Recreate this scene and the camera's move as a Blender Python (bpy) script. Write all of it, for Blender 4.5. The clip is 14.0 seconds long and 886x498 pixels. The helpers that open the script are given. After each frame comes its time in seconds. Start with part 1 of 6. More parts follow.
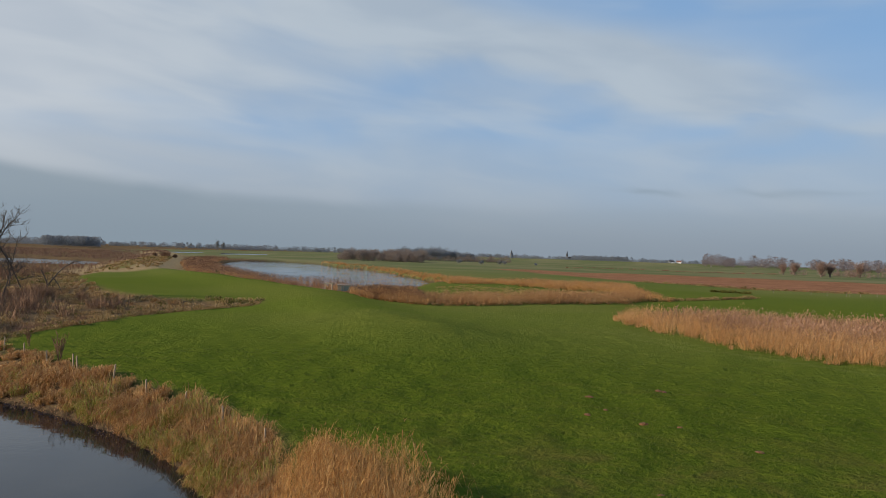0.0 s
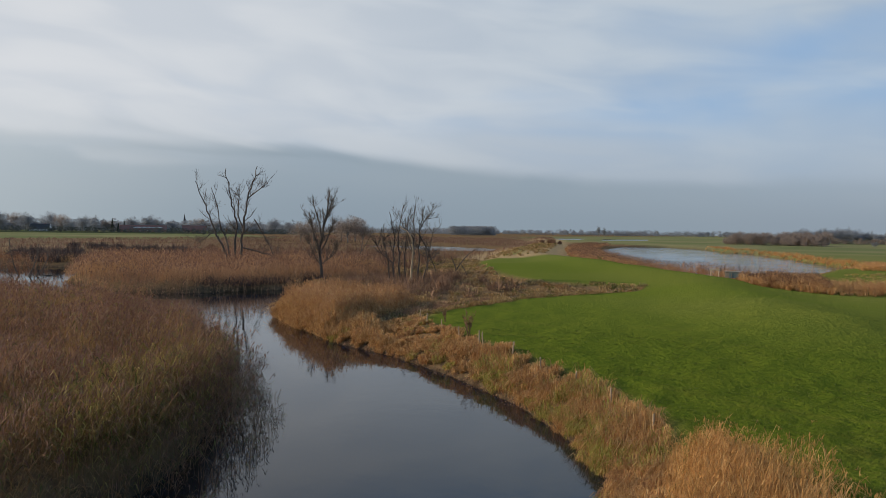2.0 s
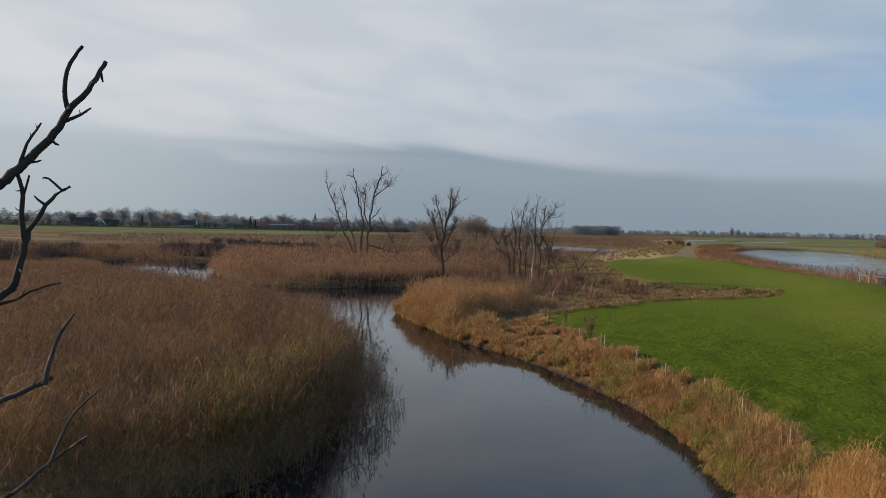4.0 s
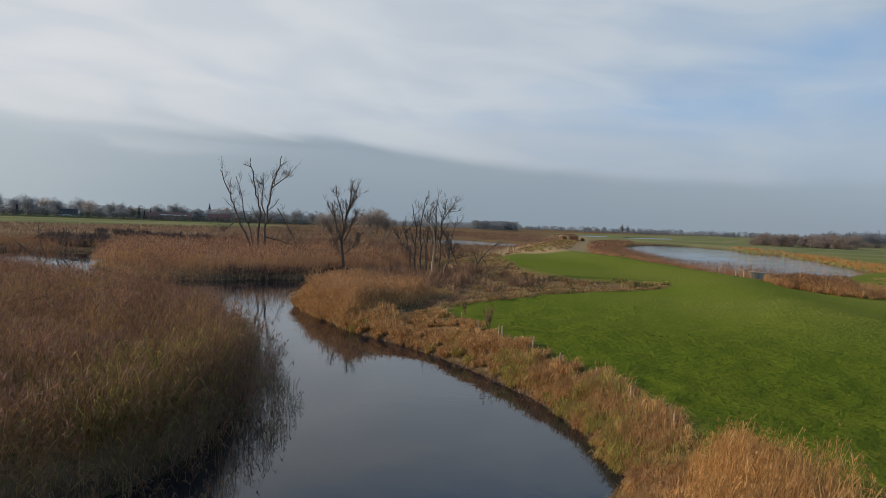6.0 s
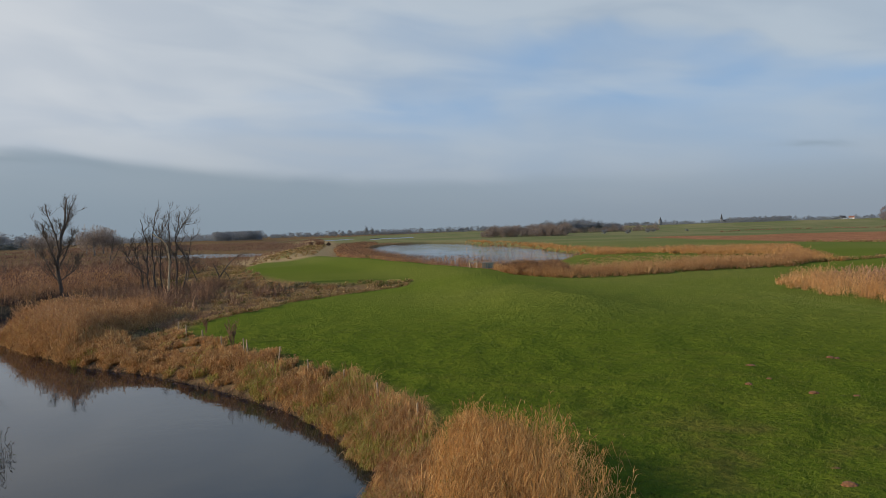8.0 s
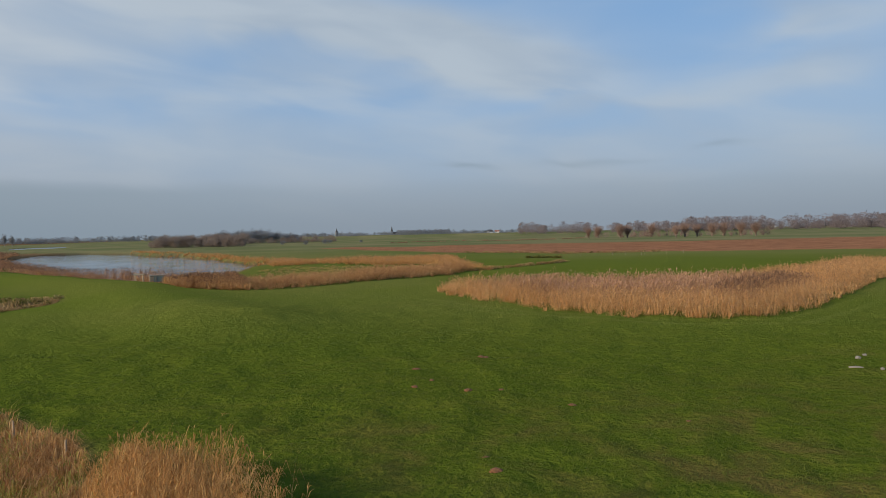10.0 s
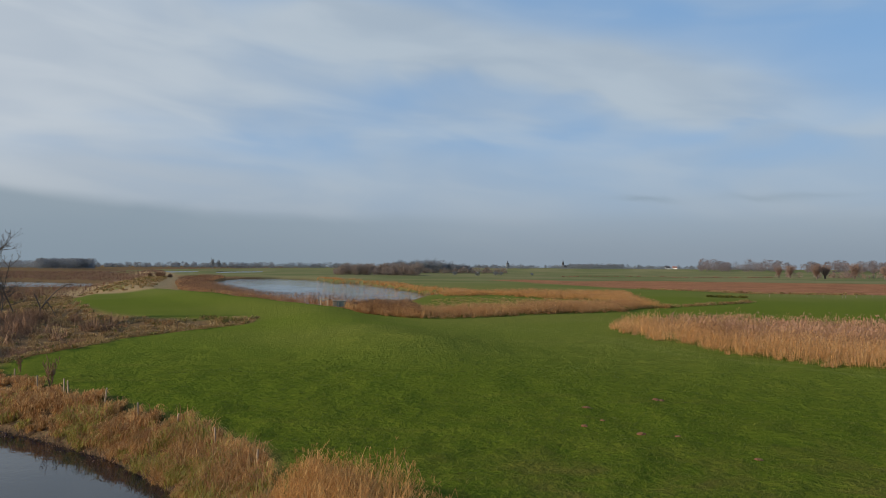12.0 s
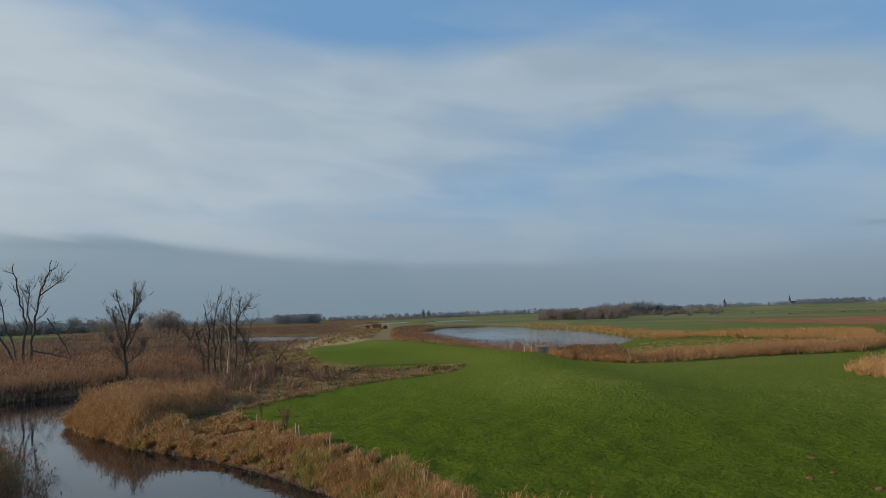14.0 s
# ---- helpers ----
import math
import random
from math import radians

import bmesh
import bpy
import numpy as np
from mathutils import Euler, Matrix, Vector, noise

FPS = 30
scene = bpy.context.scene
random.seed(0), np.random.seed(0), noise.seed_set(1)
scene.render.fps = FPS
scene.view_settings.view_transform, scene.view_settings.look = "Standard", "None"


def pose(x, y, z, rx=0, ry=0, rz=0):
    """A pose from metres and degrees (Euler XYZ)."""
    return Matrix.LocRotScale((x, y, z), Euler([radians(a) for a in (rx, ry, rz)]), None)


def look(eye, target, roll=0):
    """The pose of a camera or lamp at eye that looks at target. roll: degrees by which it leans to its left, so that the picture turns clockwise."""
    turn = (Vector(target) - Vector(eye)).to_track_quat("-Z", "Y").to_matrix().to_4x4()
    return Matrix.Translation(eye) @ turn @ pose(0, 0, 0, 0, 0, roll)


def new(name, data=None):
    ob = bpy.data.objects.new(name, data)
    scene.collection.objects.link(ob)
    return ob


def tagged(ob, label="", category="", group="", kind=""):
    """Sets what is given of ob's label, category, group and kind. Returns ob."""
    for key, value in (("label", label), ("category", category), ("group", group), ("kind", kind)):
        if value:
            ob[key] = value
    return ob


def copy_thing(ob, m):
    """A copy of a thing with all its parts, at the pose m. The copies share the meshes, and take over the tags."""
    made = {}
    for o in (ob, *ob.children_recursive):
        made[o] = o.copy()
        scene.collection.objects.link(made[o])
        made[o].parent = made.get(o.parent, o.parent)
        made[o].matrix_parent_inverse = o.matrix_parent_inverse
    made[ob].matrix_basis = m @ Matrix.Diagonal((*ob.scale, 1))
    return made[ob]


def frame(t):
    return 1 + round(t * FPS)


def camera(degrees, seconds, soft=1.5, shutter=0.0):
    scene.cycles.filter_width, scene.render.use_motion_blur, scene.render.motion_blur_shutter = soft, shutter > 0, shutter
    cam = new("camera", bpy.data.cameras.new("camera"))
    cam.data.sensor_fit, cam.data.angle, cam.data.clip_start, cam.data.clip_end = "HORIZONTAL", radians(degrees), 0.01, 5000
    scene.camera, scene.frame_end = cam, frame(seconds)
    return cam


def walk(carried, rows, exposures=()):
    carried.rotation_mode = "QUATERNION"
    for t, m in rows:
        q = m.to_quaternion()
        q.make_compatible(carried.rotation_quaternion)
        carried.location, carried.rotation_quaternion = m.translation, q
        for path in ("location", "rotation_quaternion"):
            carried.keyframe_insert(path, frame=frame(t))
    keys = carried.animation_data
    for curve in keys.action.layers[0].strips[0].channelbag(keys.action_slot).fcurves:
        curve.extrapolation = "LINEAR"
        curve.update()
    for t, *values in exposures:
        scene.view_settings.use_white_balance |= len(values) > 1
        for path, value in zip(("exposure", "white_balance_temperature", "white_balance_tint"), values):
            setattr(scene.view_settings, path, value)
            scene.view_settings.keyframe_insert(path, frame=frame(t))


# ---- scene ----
cam = camera(64.26, 14.0, soft=0.4)
PATH = [
    (0.0, pose(-0.080, 0.043, 6.495, 90.424, -1.935, 0.000)),
    (0.5, pose(-0.093, -0.018, 6.501, 89.947, -1.721, 6.219)),
    (1.0, pose(-0.126, -0.062, 6.505, 89.556, -1.363, 11.826)),
    (1.5, pose(-0.139, -0.121, 6.501, 89.032, -1.024, 22.484)),
    (2.0, pose(-0.180, -0.170, 6.510, 88.523, -0.820, 30.172)),
    (2.5, pose(-0.179, -0.181, 6.527, 88.176, -0.757, 35.316)),
    (3.0, pose(-0.175, -0.198, 6.518, 88.153, -1.058, 37.507)),
    (3.5, pose(-0.189, -0.237, 6.521, 88.214, -1.476, 38.274)),
    (3.7, pose(-0.181, -0.209, 6.527, 88.268, -1.375, 38.919)),
    (4.8, pose(-0.225, -0.120, 6.482, 88.080, -1.700, 41.600)),
    (5.8, pose(-0.267, -0.025, 6.434, 87.996, -2.014, 35.822)),
    (6.0, pose(-0.257, -0.032, 6.423, 87.998, -2.111, 31.972)),
    (6.5, pose(-0.186, 0.052, 6.428, 88.110, -1.698, 20.453)),
    (7.0, pose(-0.053, 0.105, 6.403, 88.249, -0.077, 17.063)),
    (7.5, pose(0.032, 0.075, 6.425, 88.420, 1.317, 16.302)),
    (8.0, pose(0.072, 0.088, 6.440, 88.480, 1.789, 11.580)),
    (8.5, pose(0.074, 0.237, 6.514, 88.367, 2.487, 1.495)),
    (9.0, pose(0.096, 0.307, 6.513, 88.269, 2.373, -1.481)),
    (9.2, pose(0.126, 0.306, 6.499, 88.202, 2.397, -1.671)),
    (10.55, pose(0.150, 0.215, 6.520, 89.100, 0.500, -20.300)),
    (11.3, pose(0.151, 0.140, 6.536, 89.967, -0.461, -14.794)),
    (11.5, pose(0.140, 0.160, 6.542, 90.535, -0.457, -11.505)),
    (12.0, pose(0.082, 0.198, 6.543, 91.420, -0.367, -0.314)),
    (12.5, pose(0.085, 0.131, 6.528, 91.472, 0.084, 9.466)),
    (13.0, pose(0.261, -0.024, 6.510, 91.763, 0.065, 16.862)),
    (13.5, pose(0.453, -0.194, 6.580, 95.100, 0.807, 17.056)),
    (14.0, pose(0.532, -0.369, 6.572, 95.327, 1.885, 16.185)),
]
walk(cam, PATH, [(0.0, 0.11, 6440, 10), (2.2, 0.2, 6460, 10), (3.5, 0.12, 6440, 10), (6.0, 0.2, 6470, 10), (8.5, 0.11, 6400, 10), (11.5, 0.11, 6420, 10), (12.0, 0.10, 6350, 9), (12.5, 0.08, 6400, 9), (13.3, -0.08, 6250, 6), (14.0, -0.10, 6050, 4)])

# ---- daylight: a low winter sun through thin high cloud ----
SUN_AZ, SUN_EL = 110.0, 20.0  # degrees to the left of +y, and above the horizon
world = bpy.data.worlds.new("sky")
scene.world = world
world.use_nodes = True


class Nodes:
    """Short-hand for building a node tree."""

    def __init__(self, tree):
        self.tree = tree

    def add(self, kind, **given):
        n = self.tree.nodes.new(kind)
        for key, value in given.items():
            if key == "op":
                n.operation = value
            elif key == "mode":
                n.data_type = value
        return n

    def link(self, a, b):
        self.tree.links.new(a, b)

    def put(self, socket, value):
        if isinstance(value, bpy.types.NodeSocket):
            self.link(value, socket)
        else:
            socket.default_value = value

    def math(self, op, a, b=0.0, c=0.0, clamp=False):
        n = self.add("ShaderNodeMath", op=op)
        n.use_clamp = clamp
        for k, value in enumerate((a, b, c)):
            self.put(n.inputs[k], value)
        return n.outputs[0]

    def vec(self, op, a, b):
        n = self.add("ShaderNodeVectorMath", op=op)
        self.put(n.inputs[0], a)
        self.put(n.inputs[1], b)
        return n.outputs["Value"] if op == "DOT_PRODUCT" else n.outputs[0]

    def ramp(self, x, lo, hi, out_lo=0.0, out_hi=1.0):
        n = self.add("ShaderNodeMapRange")
        n.interpolation_type = "SMOOTHSTEP"
        for k, value in enumerate((x, lo, hi, out_lo, out_hi)):
            self.put(n.inputs[k], value)
        return n.outputs[0]

    def mix(self, f, a, b, blend="MIX"):
        n = self.add("ShaderNodeMix", mode="RGBA")
        n.blend_type = blend
        self.put(n.inputs[0], f)
        self.put(n.inputs[6], a if isinstance(a, bpy.types.NodeSocket) else (*a, 1))
        self.put(n.inputs[7], b if isinstance(b, bpy.types.NodeSocket) else (*b, 1))
        return n.outputs[2]

    def noise(self, vector, scale, detail=4.0, rough=0.55, warp=0.0):
        n = self.add("ShaderNodeTexNoise")
        self.put(n.inputs["Vector"], vector)
        self.put(n.inputs["Scale"], scale)
        n.inputs["Detail"].default_value = detail
        n.inputs["Roughness"].default_value = rough
        n.inputs["Distortion"].default_value = warp
        return n.outputs[0]


def sky_nodes():
    w = Nodes(world.node_tree)
    world.node_tree.nodes.clear()
    way = w.add("ShaderNodeTexCoord").outputs["Generated"]
    cut = w.add("ShaderNodeSeparateXYZ")
    w.link(way, cut.inputs[0])
    up = w.math("MAXIMUM", cut.outputs[2], 0.0)
    sky = w.add("ShaderNodeTexSky")
    sky.sky_type, sky.sun_disc = "NISHITA", False
    sky.sun_elevation, sky.sun_rotation = radians(SUN_EL), radians(-SUN_AZ)
    sky.air_density, sky.dust_density, sky.ozone_density = 1.0, 1.0, 2.0
    # degrees to the right of +y and above the horizon, a little warped so that no edge is clean
    deg = 57.29578
    u = w.math("MULTIPLY", w.math("ARCTAN2", cut.outputs[0], cut.outputs[1]), deg)
    v = w.math("MULTIPLY", w.math("ARCSINE", w.math("MINIMUM", up, 1.0)), deg)
    dome = w.add("ShaderNodeCombineXYZ")
    w.link(w.math("MULTIPLY", u, 0.085), dome.inputs[0])
    w.link(w.math("ADD", w.math("MULTIPLY", v, 0.22), w.math("MULTIPLY", u, 0.022)), dome.inputs[1])
    broad = w.noise(dome.outputs[0], 1.0, 3.0, 0.45, 0.5)
    drawn = w.add("ShaderNodeMapping")
    drawn.inputs["Scale"].default_value = (1.0, 1.45, 1.0)
    drawn.inputs["Location"].default_value = (4.3, 2.2, 0.0)
    w.link(dome.outputs[0], drawn.inputs[0])
    fine = w.noise(drawn.outputs[0], 1.0, 3.0, 0.45, 0.5)
    flat = w.add("ShaderNodeCombineXYZ")
    w.link(w.math("ADD", u, w.math("MULTIPLY", w.math("SUBTRACT", broad, 0.5), 14.0)), flat.inputs[0])
    w.link(w.math("ADD", v, w.math("MULTIPLY", w.math("SUBTRACT", fine, 0.5), 3.2)), flat.inputs[1])

    def heaped(patches, start):
        """Adds soft ellipses: right, up, half length, half height, tilt in degrees, strength."""
        total = start
        for right, above, long, tall, tilt, strength in patches:
            m = w.add("ShaderNodeMapping")
            m.vector_type = "TEXTURE"
            m.inputs["Location"].default_value = (right, above, 0)
            m.inputs["Rotation"].default_value[2] = radians(tilt)
            m.inputs["Scale"].default_value = (long, tall, 1)
            w.link(flat.outputs[0], m.inputs[0])
            soft = w.math("POWER", 0.368, w.vec("DOT_PRODUCT", m.outputs[0], m.outputs[0]))
            total = w.math("MULTIPLY_ADD", soft, strength, total)
        return total

    # the veil of cloud: thick towards the sun's side, with drawn-out gaps of blue
    veil = w.ramp(u, -52.0, 42.0, 0.82, 0.50)
    veil = w.math("ADD", veil, w.math("MULTIPLY", w.math("SUBTRACT", broad, 0.5), 0.75))
    veil = w.math("ADD", veil, w.math("MULTIPLY", w.math("SUBTRACT", fine, 0.5), 0.52))
    veil = w.math("SUBTRACT", veil, w.ramp(v, 18.0, 28.0, 0.0, 0.85))
    WHITE = [(-58, 14, 26, 8, 0, 0.35), (-33, 15, 17, 4.5, -4, 0.42), (-5.5, 18.6, 10, 2.2, -10, 0.78), (11, 15.7, 8.5, 1.9, -6, 0.70),
             (20, 13.2, 9, 1.7, -18, 0.45), (41, 14.3, 6, 0.8, 6, 0.30), (38, 10.6, 11, 1.2, 4, 0.30), (-26, 6.6, 12, 1.0, -3, 0.25)]
    BLUE = [(-22, 22.6, 11, 1.6, -6, -0.62), (-4, 13.2, 9, 1.5, 12, -0.22), (17, 18.8, 10, 1.7, -6, -0.35), (-16, 9.7, 6, 0.8, 3, -0.14),
            (2, 9.7, 13, 0.9, 0, -0.16), (22, 10.2, 8, 0.7, 6, -0.20), (33, 16.5, 9, 3.6, 0, -0.42), (13, 13.5, 3.2, 0.6, 0, -0.25),
            (-24.7, 11, 6, 0.5, 0, -0.18), (-12.7, 9.3, 7, 0.9, -3, -0.20), (-20, 7.6, 6, 0.6, 0, -0.16)]
    veil = w.math("MULTIPLY", w.ramp(heaped(BLUE, heaped(WHITE, veil)), -0.12, 1.15), 0.92)
    side = w.ramp(u, -68.0, 2.0, 1.0, 0.0)
    white = w.mix(w.ramp(fine, 0.32, 0.68), w.mix(side, (3.6, 4.25, 4.95), (5.5, 5.7, 5.95)), w.mix(side, (4.25, 4.85, 5.4), (6.3, 6.35, 6.4)))
    blue = w.mix(0.75, sky.outputs[0], (2.15, 3.8, 6.3))
    colour = w.mix(veil, blue, white)
    # haze along the horizon
    haze = w.ramp(v, 0.0, 11.0, 0.94, 0.0)
    haze_colour = w.mix(w.ramp(v, 0.0, 6.5), (2.38, 2.80, 3.27), (3.42, 3.85, 4.30))
    haze_colour = w.mix(w.ramp(u, -72.0, -30.0, 0.75, 0.0), haze_colour, w.mix(w.ramp(v, 0.0, 8.0), (3.5, 4.0, 4.3), (4.9, 5.25, 5.45)))
    colour = w.mix(haze, colour, haze_colour)
    # a darker bank of stratus low over the marsh, with one loose streak along its top
    rim = w.ramp(u, -44.0, -12.0, 6.6, 4.1)
    low = w.math("SUBTRACT", w.math("MULTIPLY_ADD", w.math("SUBTRACT", fine, 0.5), 1.3, v), rim)
    bank = w.math("MULTIPLY", w.ramp(low, -0.9, 0.35, 1.0, 0.0), w.ramp(u, -25.0, 12.0, 0.68, 0.12))
    bank = heaped([(-56, 5.4, 9, 0.55, -2, -0.30), (-64, 6.6, 10, 0.5, 2, 0.12), (-47, 6.6, 10, 0.5, -6, 0.22), (15.5, 5.3, 3.2, 0.33, 0, 0.42), (26.3, 5.4, 3.0, 0.25, 0, 0.30), (36.8, 5.95, 2.4, 0.22, 5, 0.30)], bank)
    bank = w.math("MAXIMUM", bank, 0.0)
    colour = w.mix(bank, colour, w.mix(w.ramp(u, -74.0, -42.0), (4.0, 4.5, 4.75), (2.15, 2.75, 3.25)))
    back = w.add("ShaderNodeBackground")
    w.link(colour, back.inputs[0])
    back.inputs[1].default_value = 0.1
    w.link(back.outputs[0], w.add("ShaderNodeOutputWorld").inputs[0])


sky_nodes()
sun = new("sun", bpy.data.lights.new("sun", "SUN"))
sun.data.energy, sun.data.angle, sun.data.color = 5.0, radians(1.5), (1.0, 0.82, 0.60)
sun.matrix_world = look((-math.sin(radians(SUN_AZ)) * 60, math.cos(radians(SUN_AZ)) * 60, 60 * math.tan(radians(SUN_EL))), (0, 0, 0))


# ---- materials ----
def material(name):
    m = bpy.data.materials.new(name)
    m.use_nodes = True
    n = Nodes(m.node_tree)
    return m, n, m.node_tree.nodes["Principled BSDF"]


def bump(n, bsdf, height, distance, strength=1.0):
    b = n.add("ShaderNodeBump")
    b.inputs["Distance"].default_value, b.inputs["Strength"].default_value = distance, strength
    n.link(height, b.inputs["Height"])
    n.link(b.outputs[0], bsdf.inputs["Normal"])


def blade_material(name, colours, patch=0.25, translucent=0.25, patch_colour=None, patch_amount=0.6, second=None, dull=0.55, mottle=3.2):
    """Dry or green blades: each its own tone, with patches at the scale of a stand."""
    m, n, bsdf = material(name)
    place = n.add("ShaderNodeNewGeometry")
    tone = n.add("ShaderNodeValToRGB")
    ramp = tone.color_ramp
    while len(ramp.elements) < len(colours):
        ramp.elements.new(0.5)
    for k, c in enumerate(colours):
        ramp.elements[k].position, ramp.elements[k].color = k / (len(colours) - 1), (*c, 1)
    n.link(place.outputs["Random Per Island"], tone.inputs[0])
    big = n.noise(place.outputs["Position"], patch, 3.0, 0.6)
    colour = n.mix(n.ramp(big, 0.3, 0.75, 0.0, dull), tone.outputs[0], [0.62 * c for c in colours[0]])
    if patch_colour:
        other = n.noise(place.outputs["Position"], patch * 0.7, 2.0, 0.5, 0.4)
        colour = n.mix(n.ramp(other, 0.50, 0.68, 0.0, patch_amount), colour, patch_colour)
    if second:
        third = n.noise(place.outputs["Position"], patch * 1.6, 2.0, 0.5, 0.6)
        colour = n.mix(n.ramp(third, 0.50, 0.66, 0.0, 0.65), colour, second)
    tufts = n.noise(place.outputs["Position"], mottle, 3.0, 0.65, 0.3)
    colour = n.mix(n.ramp(tufts, 0.34, 0.60, 0.45, 0.0), colour, [0.55 * c for c in colours[0]])
    n.link(colour, bsdf.inputs["Base Color"])
    bsdf.inputs["Roughness"].default_value = 0.7
    bsdf.inputs["Specular IOR Level"].default_value = 0.14
    if translucent:
        thin = n.add("ShaderNodeBsdfTranslucent")
        n.link(colour, thin.inputs[0])
        both = n.add("ShaderNodeMixShader")
        both.inputs[0].default_value = translucent
        n.link(bsdf.outputs[0], both.inputs[1])
        n.link(thin.outputs[0], both.inputs[2])
        n.link(both.outputs[0], m.node_tree.nodes["Material Output"].inputs[0])
    return m


def plain_material(name, colour, rough=0.7, grain=6.0, vary=0.3, relief=0.01, metal=0.0):
    m, n, bsdf = material(name)
    place = n.add("ShaderNodeNewGeometry").outputs["Position"]
    small = n.noise(place, grain, 5.0, 0.6)
    large = n.noise(place, grain * 0.12, 3.0, 0.5)
    colour_out = n.mix(n.ramp(large, 0.3, 0.7, 0.0, vary), colour, [0.55 * c for c in colour])
    colour_out = n.mix(n.ramp(small, 0.35, 0.7, 0.0, vary), colour_out, [min(1, 1.35 * c) for c in colour])
    n.link(colour_out, bsdf.inputs["Base Color"])
    bsdf.inputs["Roughness"].default_value, bsdf.inputs["Metallic"].default_value = rough, metal
    bump(n, bsdf, small, relief)
    return m


def ground_material():
    """Pasture, rough marsh, bare field and track, blended by the weights laid on the ground's vertices."""
    m, n, bsdf = material("ground")
    place = n.add("ShaderNodeNewGeometry").outputs["Position"]

    def weight(name):
        a = n.add("ShaderNodeAttribute")
        a.attribute_name = name
        return a.outputs["Fac"]

    tuft = n.noise(place, 2.6, 5.0, 0.65, 0.4)
    clump = n.noise(place, 0.55, 4.0, 0.6, 0.5)
    field = n.noise(place, 0.045, 4.0, 0.55)
    streak = n.add("ShaderNodeMapping")
    streak.inputs["Rotation"].default_value[2] = radians(20)
    streak.inputs["Scale"].default_value = (0.10, 0.9, 1)
    n.link(place, streak.inputs[0])
    streaks = n.noise(streak.outputs[0], 1.0, 4.0, 0.6, 0.3)
    green = n.mix(n.ramp(tuft, 0.33, 0.66), (0.066, 0.094, 0.0110), (0.093, 0.119, 0.0135))
    green = n.mix(n.ramp(clump, 0.42, 0.72, 0.0, 0.55), green, (0.094, 0.112, 0.014))
    green = n.mix(n.ramp(field, 0.40, 0.66, 0.0, 0.5), green, (0.068, 0.098, 0.011))
    green = n.mix(n.ramp(streaks, 0.55, 0.75, 0.0, 0.35), green, (0.125, 0.118, 0.024))
    flat = n.add("ShaderNodeMapping")
    flat.inputs["Scale"].default_value = (0.9, 1.0, 1.0)
    n.link(place, flat.inputs[0])
    lump = n.noise(flat.outputs[0], 4.3, 4.0, 0.62, 0.15)
    # dark flecks put the shade of small tussocks into the grass colour
    green = n.mix(n.ramp(lump, 0.55, 0.72, 0.0, 0.6), green, (0.046, 0.066, 0.010))
    broad = n.noise(place, 0.016, 3.0, 0.5, 0.3)
    # lighter tone: sunlit look of far grass put into colour, and dry wheel tracks
    far_lit_or_dry = n.mix(n.ramp(broad, 0.40, 0.60), (0.122, 0.152, 0.025), (0.172, 0.174, 0.046))
    green = n.mix(weight("meadow"), green, far_lit_or_dry)
    # distance haze put into the colour: far grass turns greyer and paler
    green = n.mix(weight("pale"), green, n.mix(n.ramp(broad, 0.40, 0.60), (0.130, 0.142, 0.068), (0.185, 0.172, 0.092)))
    worn = n.math("MULTIPLY", weight("worn"), n.ramp(clump, 0.40, 0.70, 0.0, 0.6))
    green = n.mix(worn, green, (0.135, 0.085, 0.035))
    rough = n.mix(n.ramp(tuft, 0.3, 0.7), (0.082, 0.056, 0.034), (0.205, 0.136, 0.074))
    rough = n.mix(n.ramp(clump, 0.45, 0.62, 0.0, 0.7), rough, (0.165, 0.108, 0.052))
    rough = n.mix(weight("straw"), rough, n.mix(n.ramp(field, 0.40, 0.60), (0.145, 0.108, 0.062), (0.230, 0.158, 0.095)))
    soil = n.mix(n.ramp(streaks, 0.35, 0.65), (0.185, 0.086, 0.048), (0.340, 0.168, 0.090))
    track = n.mix(n.ramp(tuft, 0.3, 0.7), (0.25, 0.178, 0.092), (0.36, 0.262, 0.145))
    mud = n.mix(n.ramp(tuft, 0.3, 0.7), (0.040, 0.030, 0.020), (0.095, 0.070, 0.044))
    colour = n.mix(weight("rough"), green, rough)
    colour = n.mix(weight("soil"), colour, soil)
    colour = n.mix(weight("track"), colour, track)
    colour = n.mix(weight("dyke"), colour, n.mix(n.ramp(field, 0.4, 0.6), (0.050, 0.062, 0.030), (0.078, 0.086, 0.044)))
    colour = n.mix(weight("mud"), colour, mud)
    n.link(colour, bsdf.inputs["Base Color"])
    bsdf.inputs["Roughness"].default_value = 0.9
    bsdf.inputs["Specular IOR Level"].default_value = 0.0
    blade = n.noise(place, 14.0, 4.0, 0.7)
    relief = n.math("ADD", n.math("MULTIPLY", tuft, 0.4), n.math("ADD", n.math("MULTIPLY", blade, 0.2), n.math("MULTIPLY", lump, 1.0)))
    bump(n, bsdf, relief, 0.15, 1.0)
    return m


def water_material(name, wave=0.02):
    m, n, bsdf = material(name)
    place = n.add("ShaderNodeNewGeometry").outputs["Position"]
    bsdf.inputs["Base Color"].default_value = (0.005, 0.009, 0.015, 1)
    bsdf.inputs["Roughness"].default_value = 0.03
    bsdf.inputs["IOR"].default_value = 1.40
    ripple = n.math("ADD", n.noise(place, 1.1, 3.0, 0.5), n.math("MULTIPLY", n.noise(place, 5.0, 3.0, 0.5), 0.25))
    calm = n.ramp(n.noise(place, 0.09, 2.0), 0.4, 0.65, 0.25, 1.0)
    bump(n, bsdf, n.math("MULTIPLY", ripple, calm), wave, 1.0)
    return m


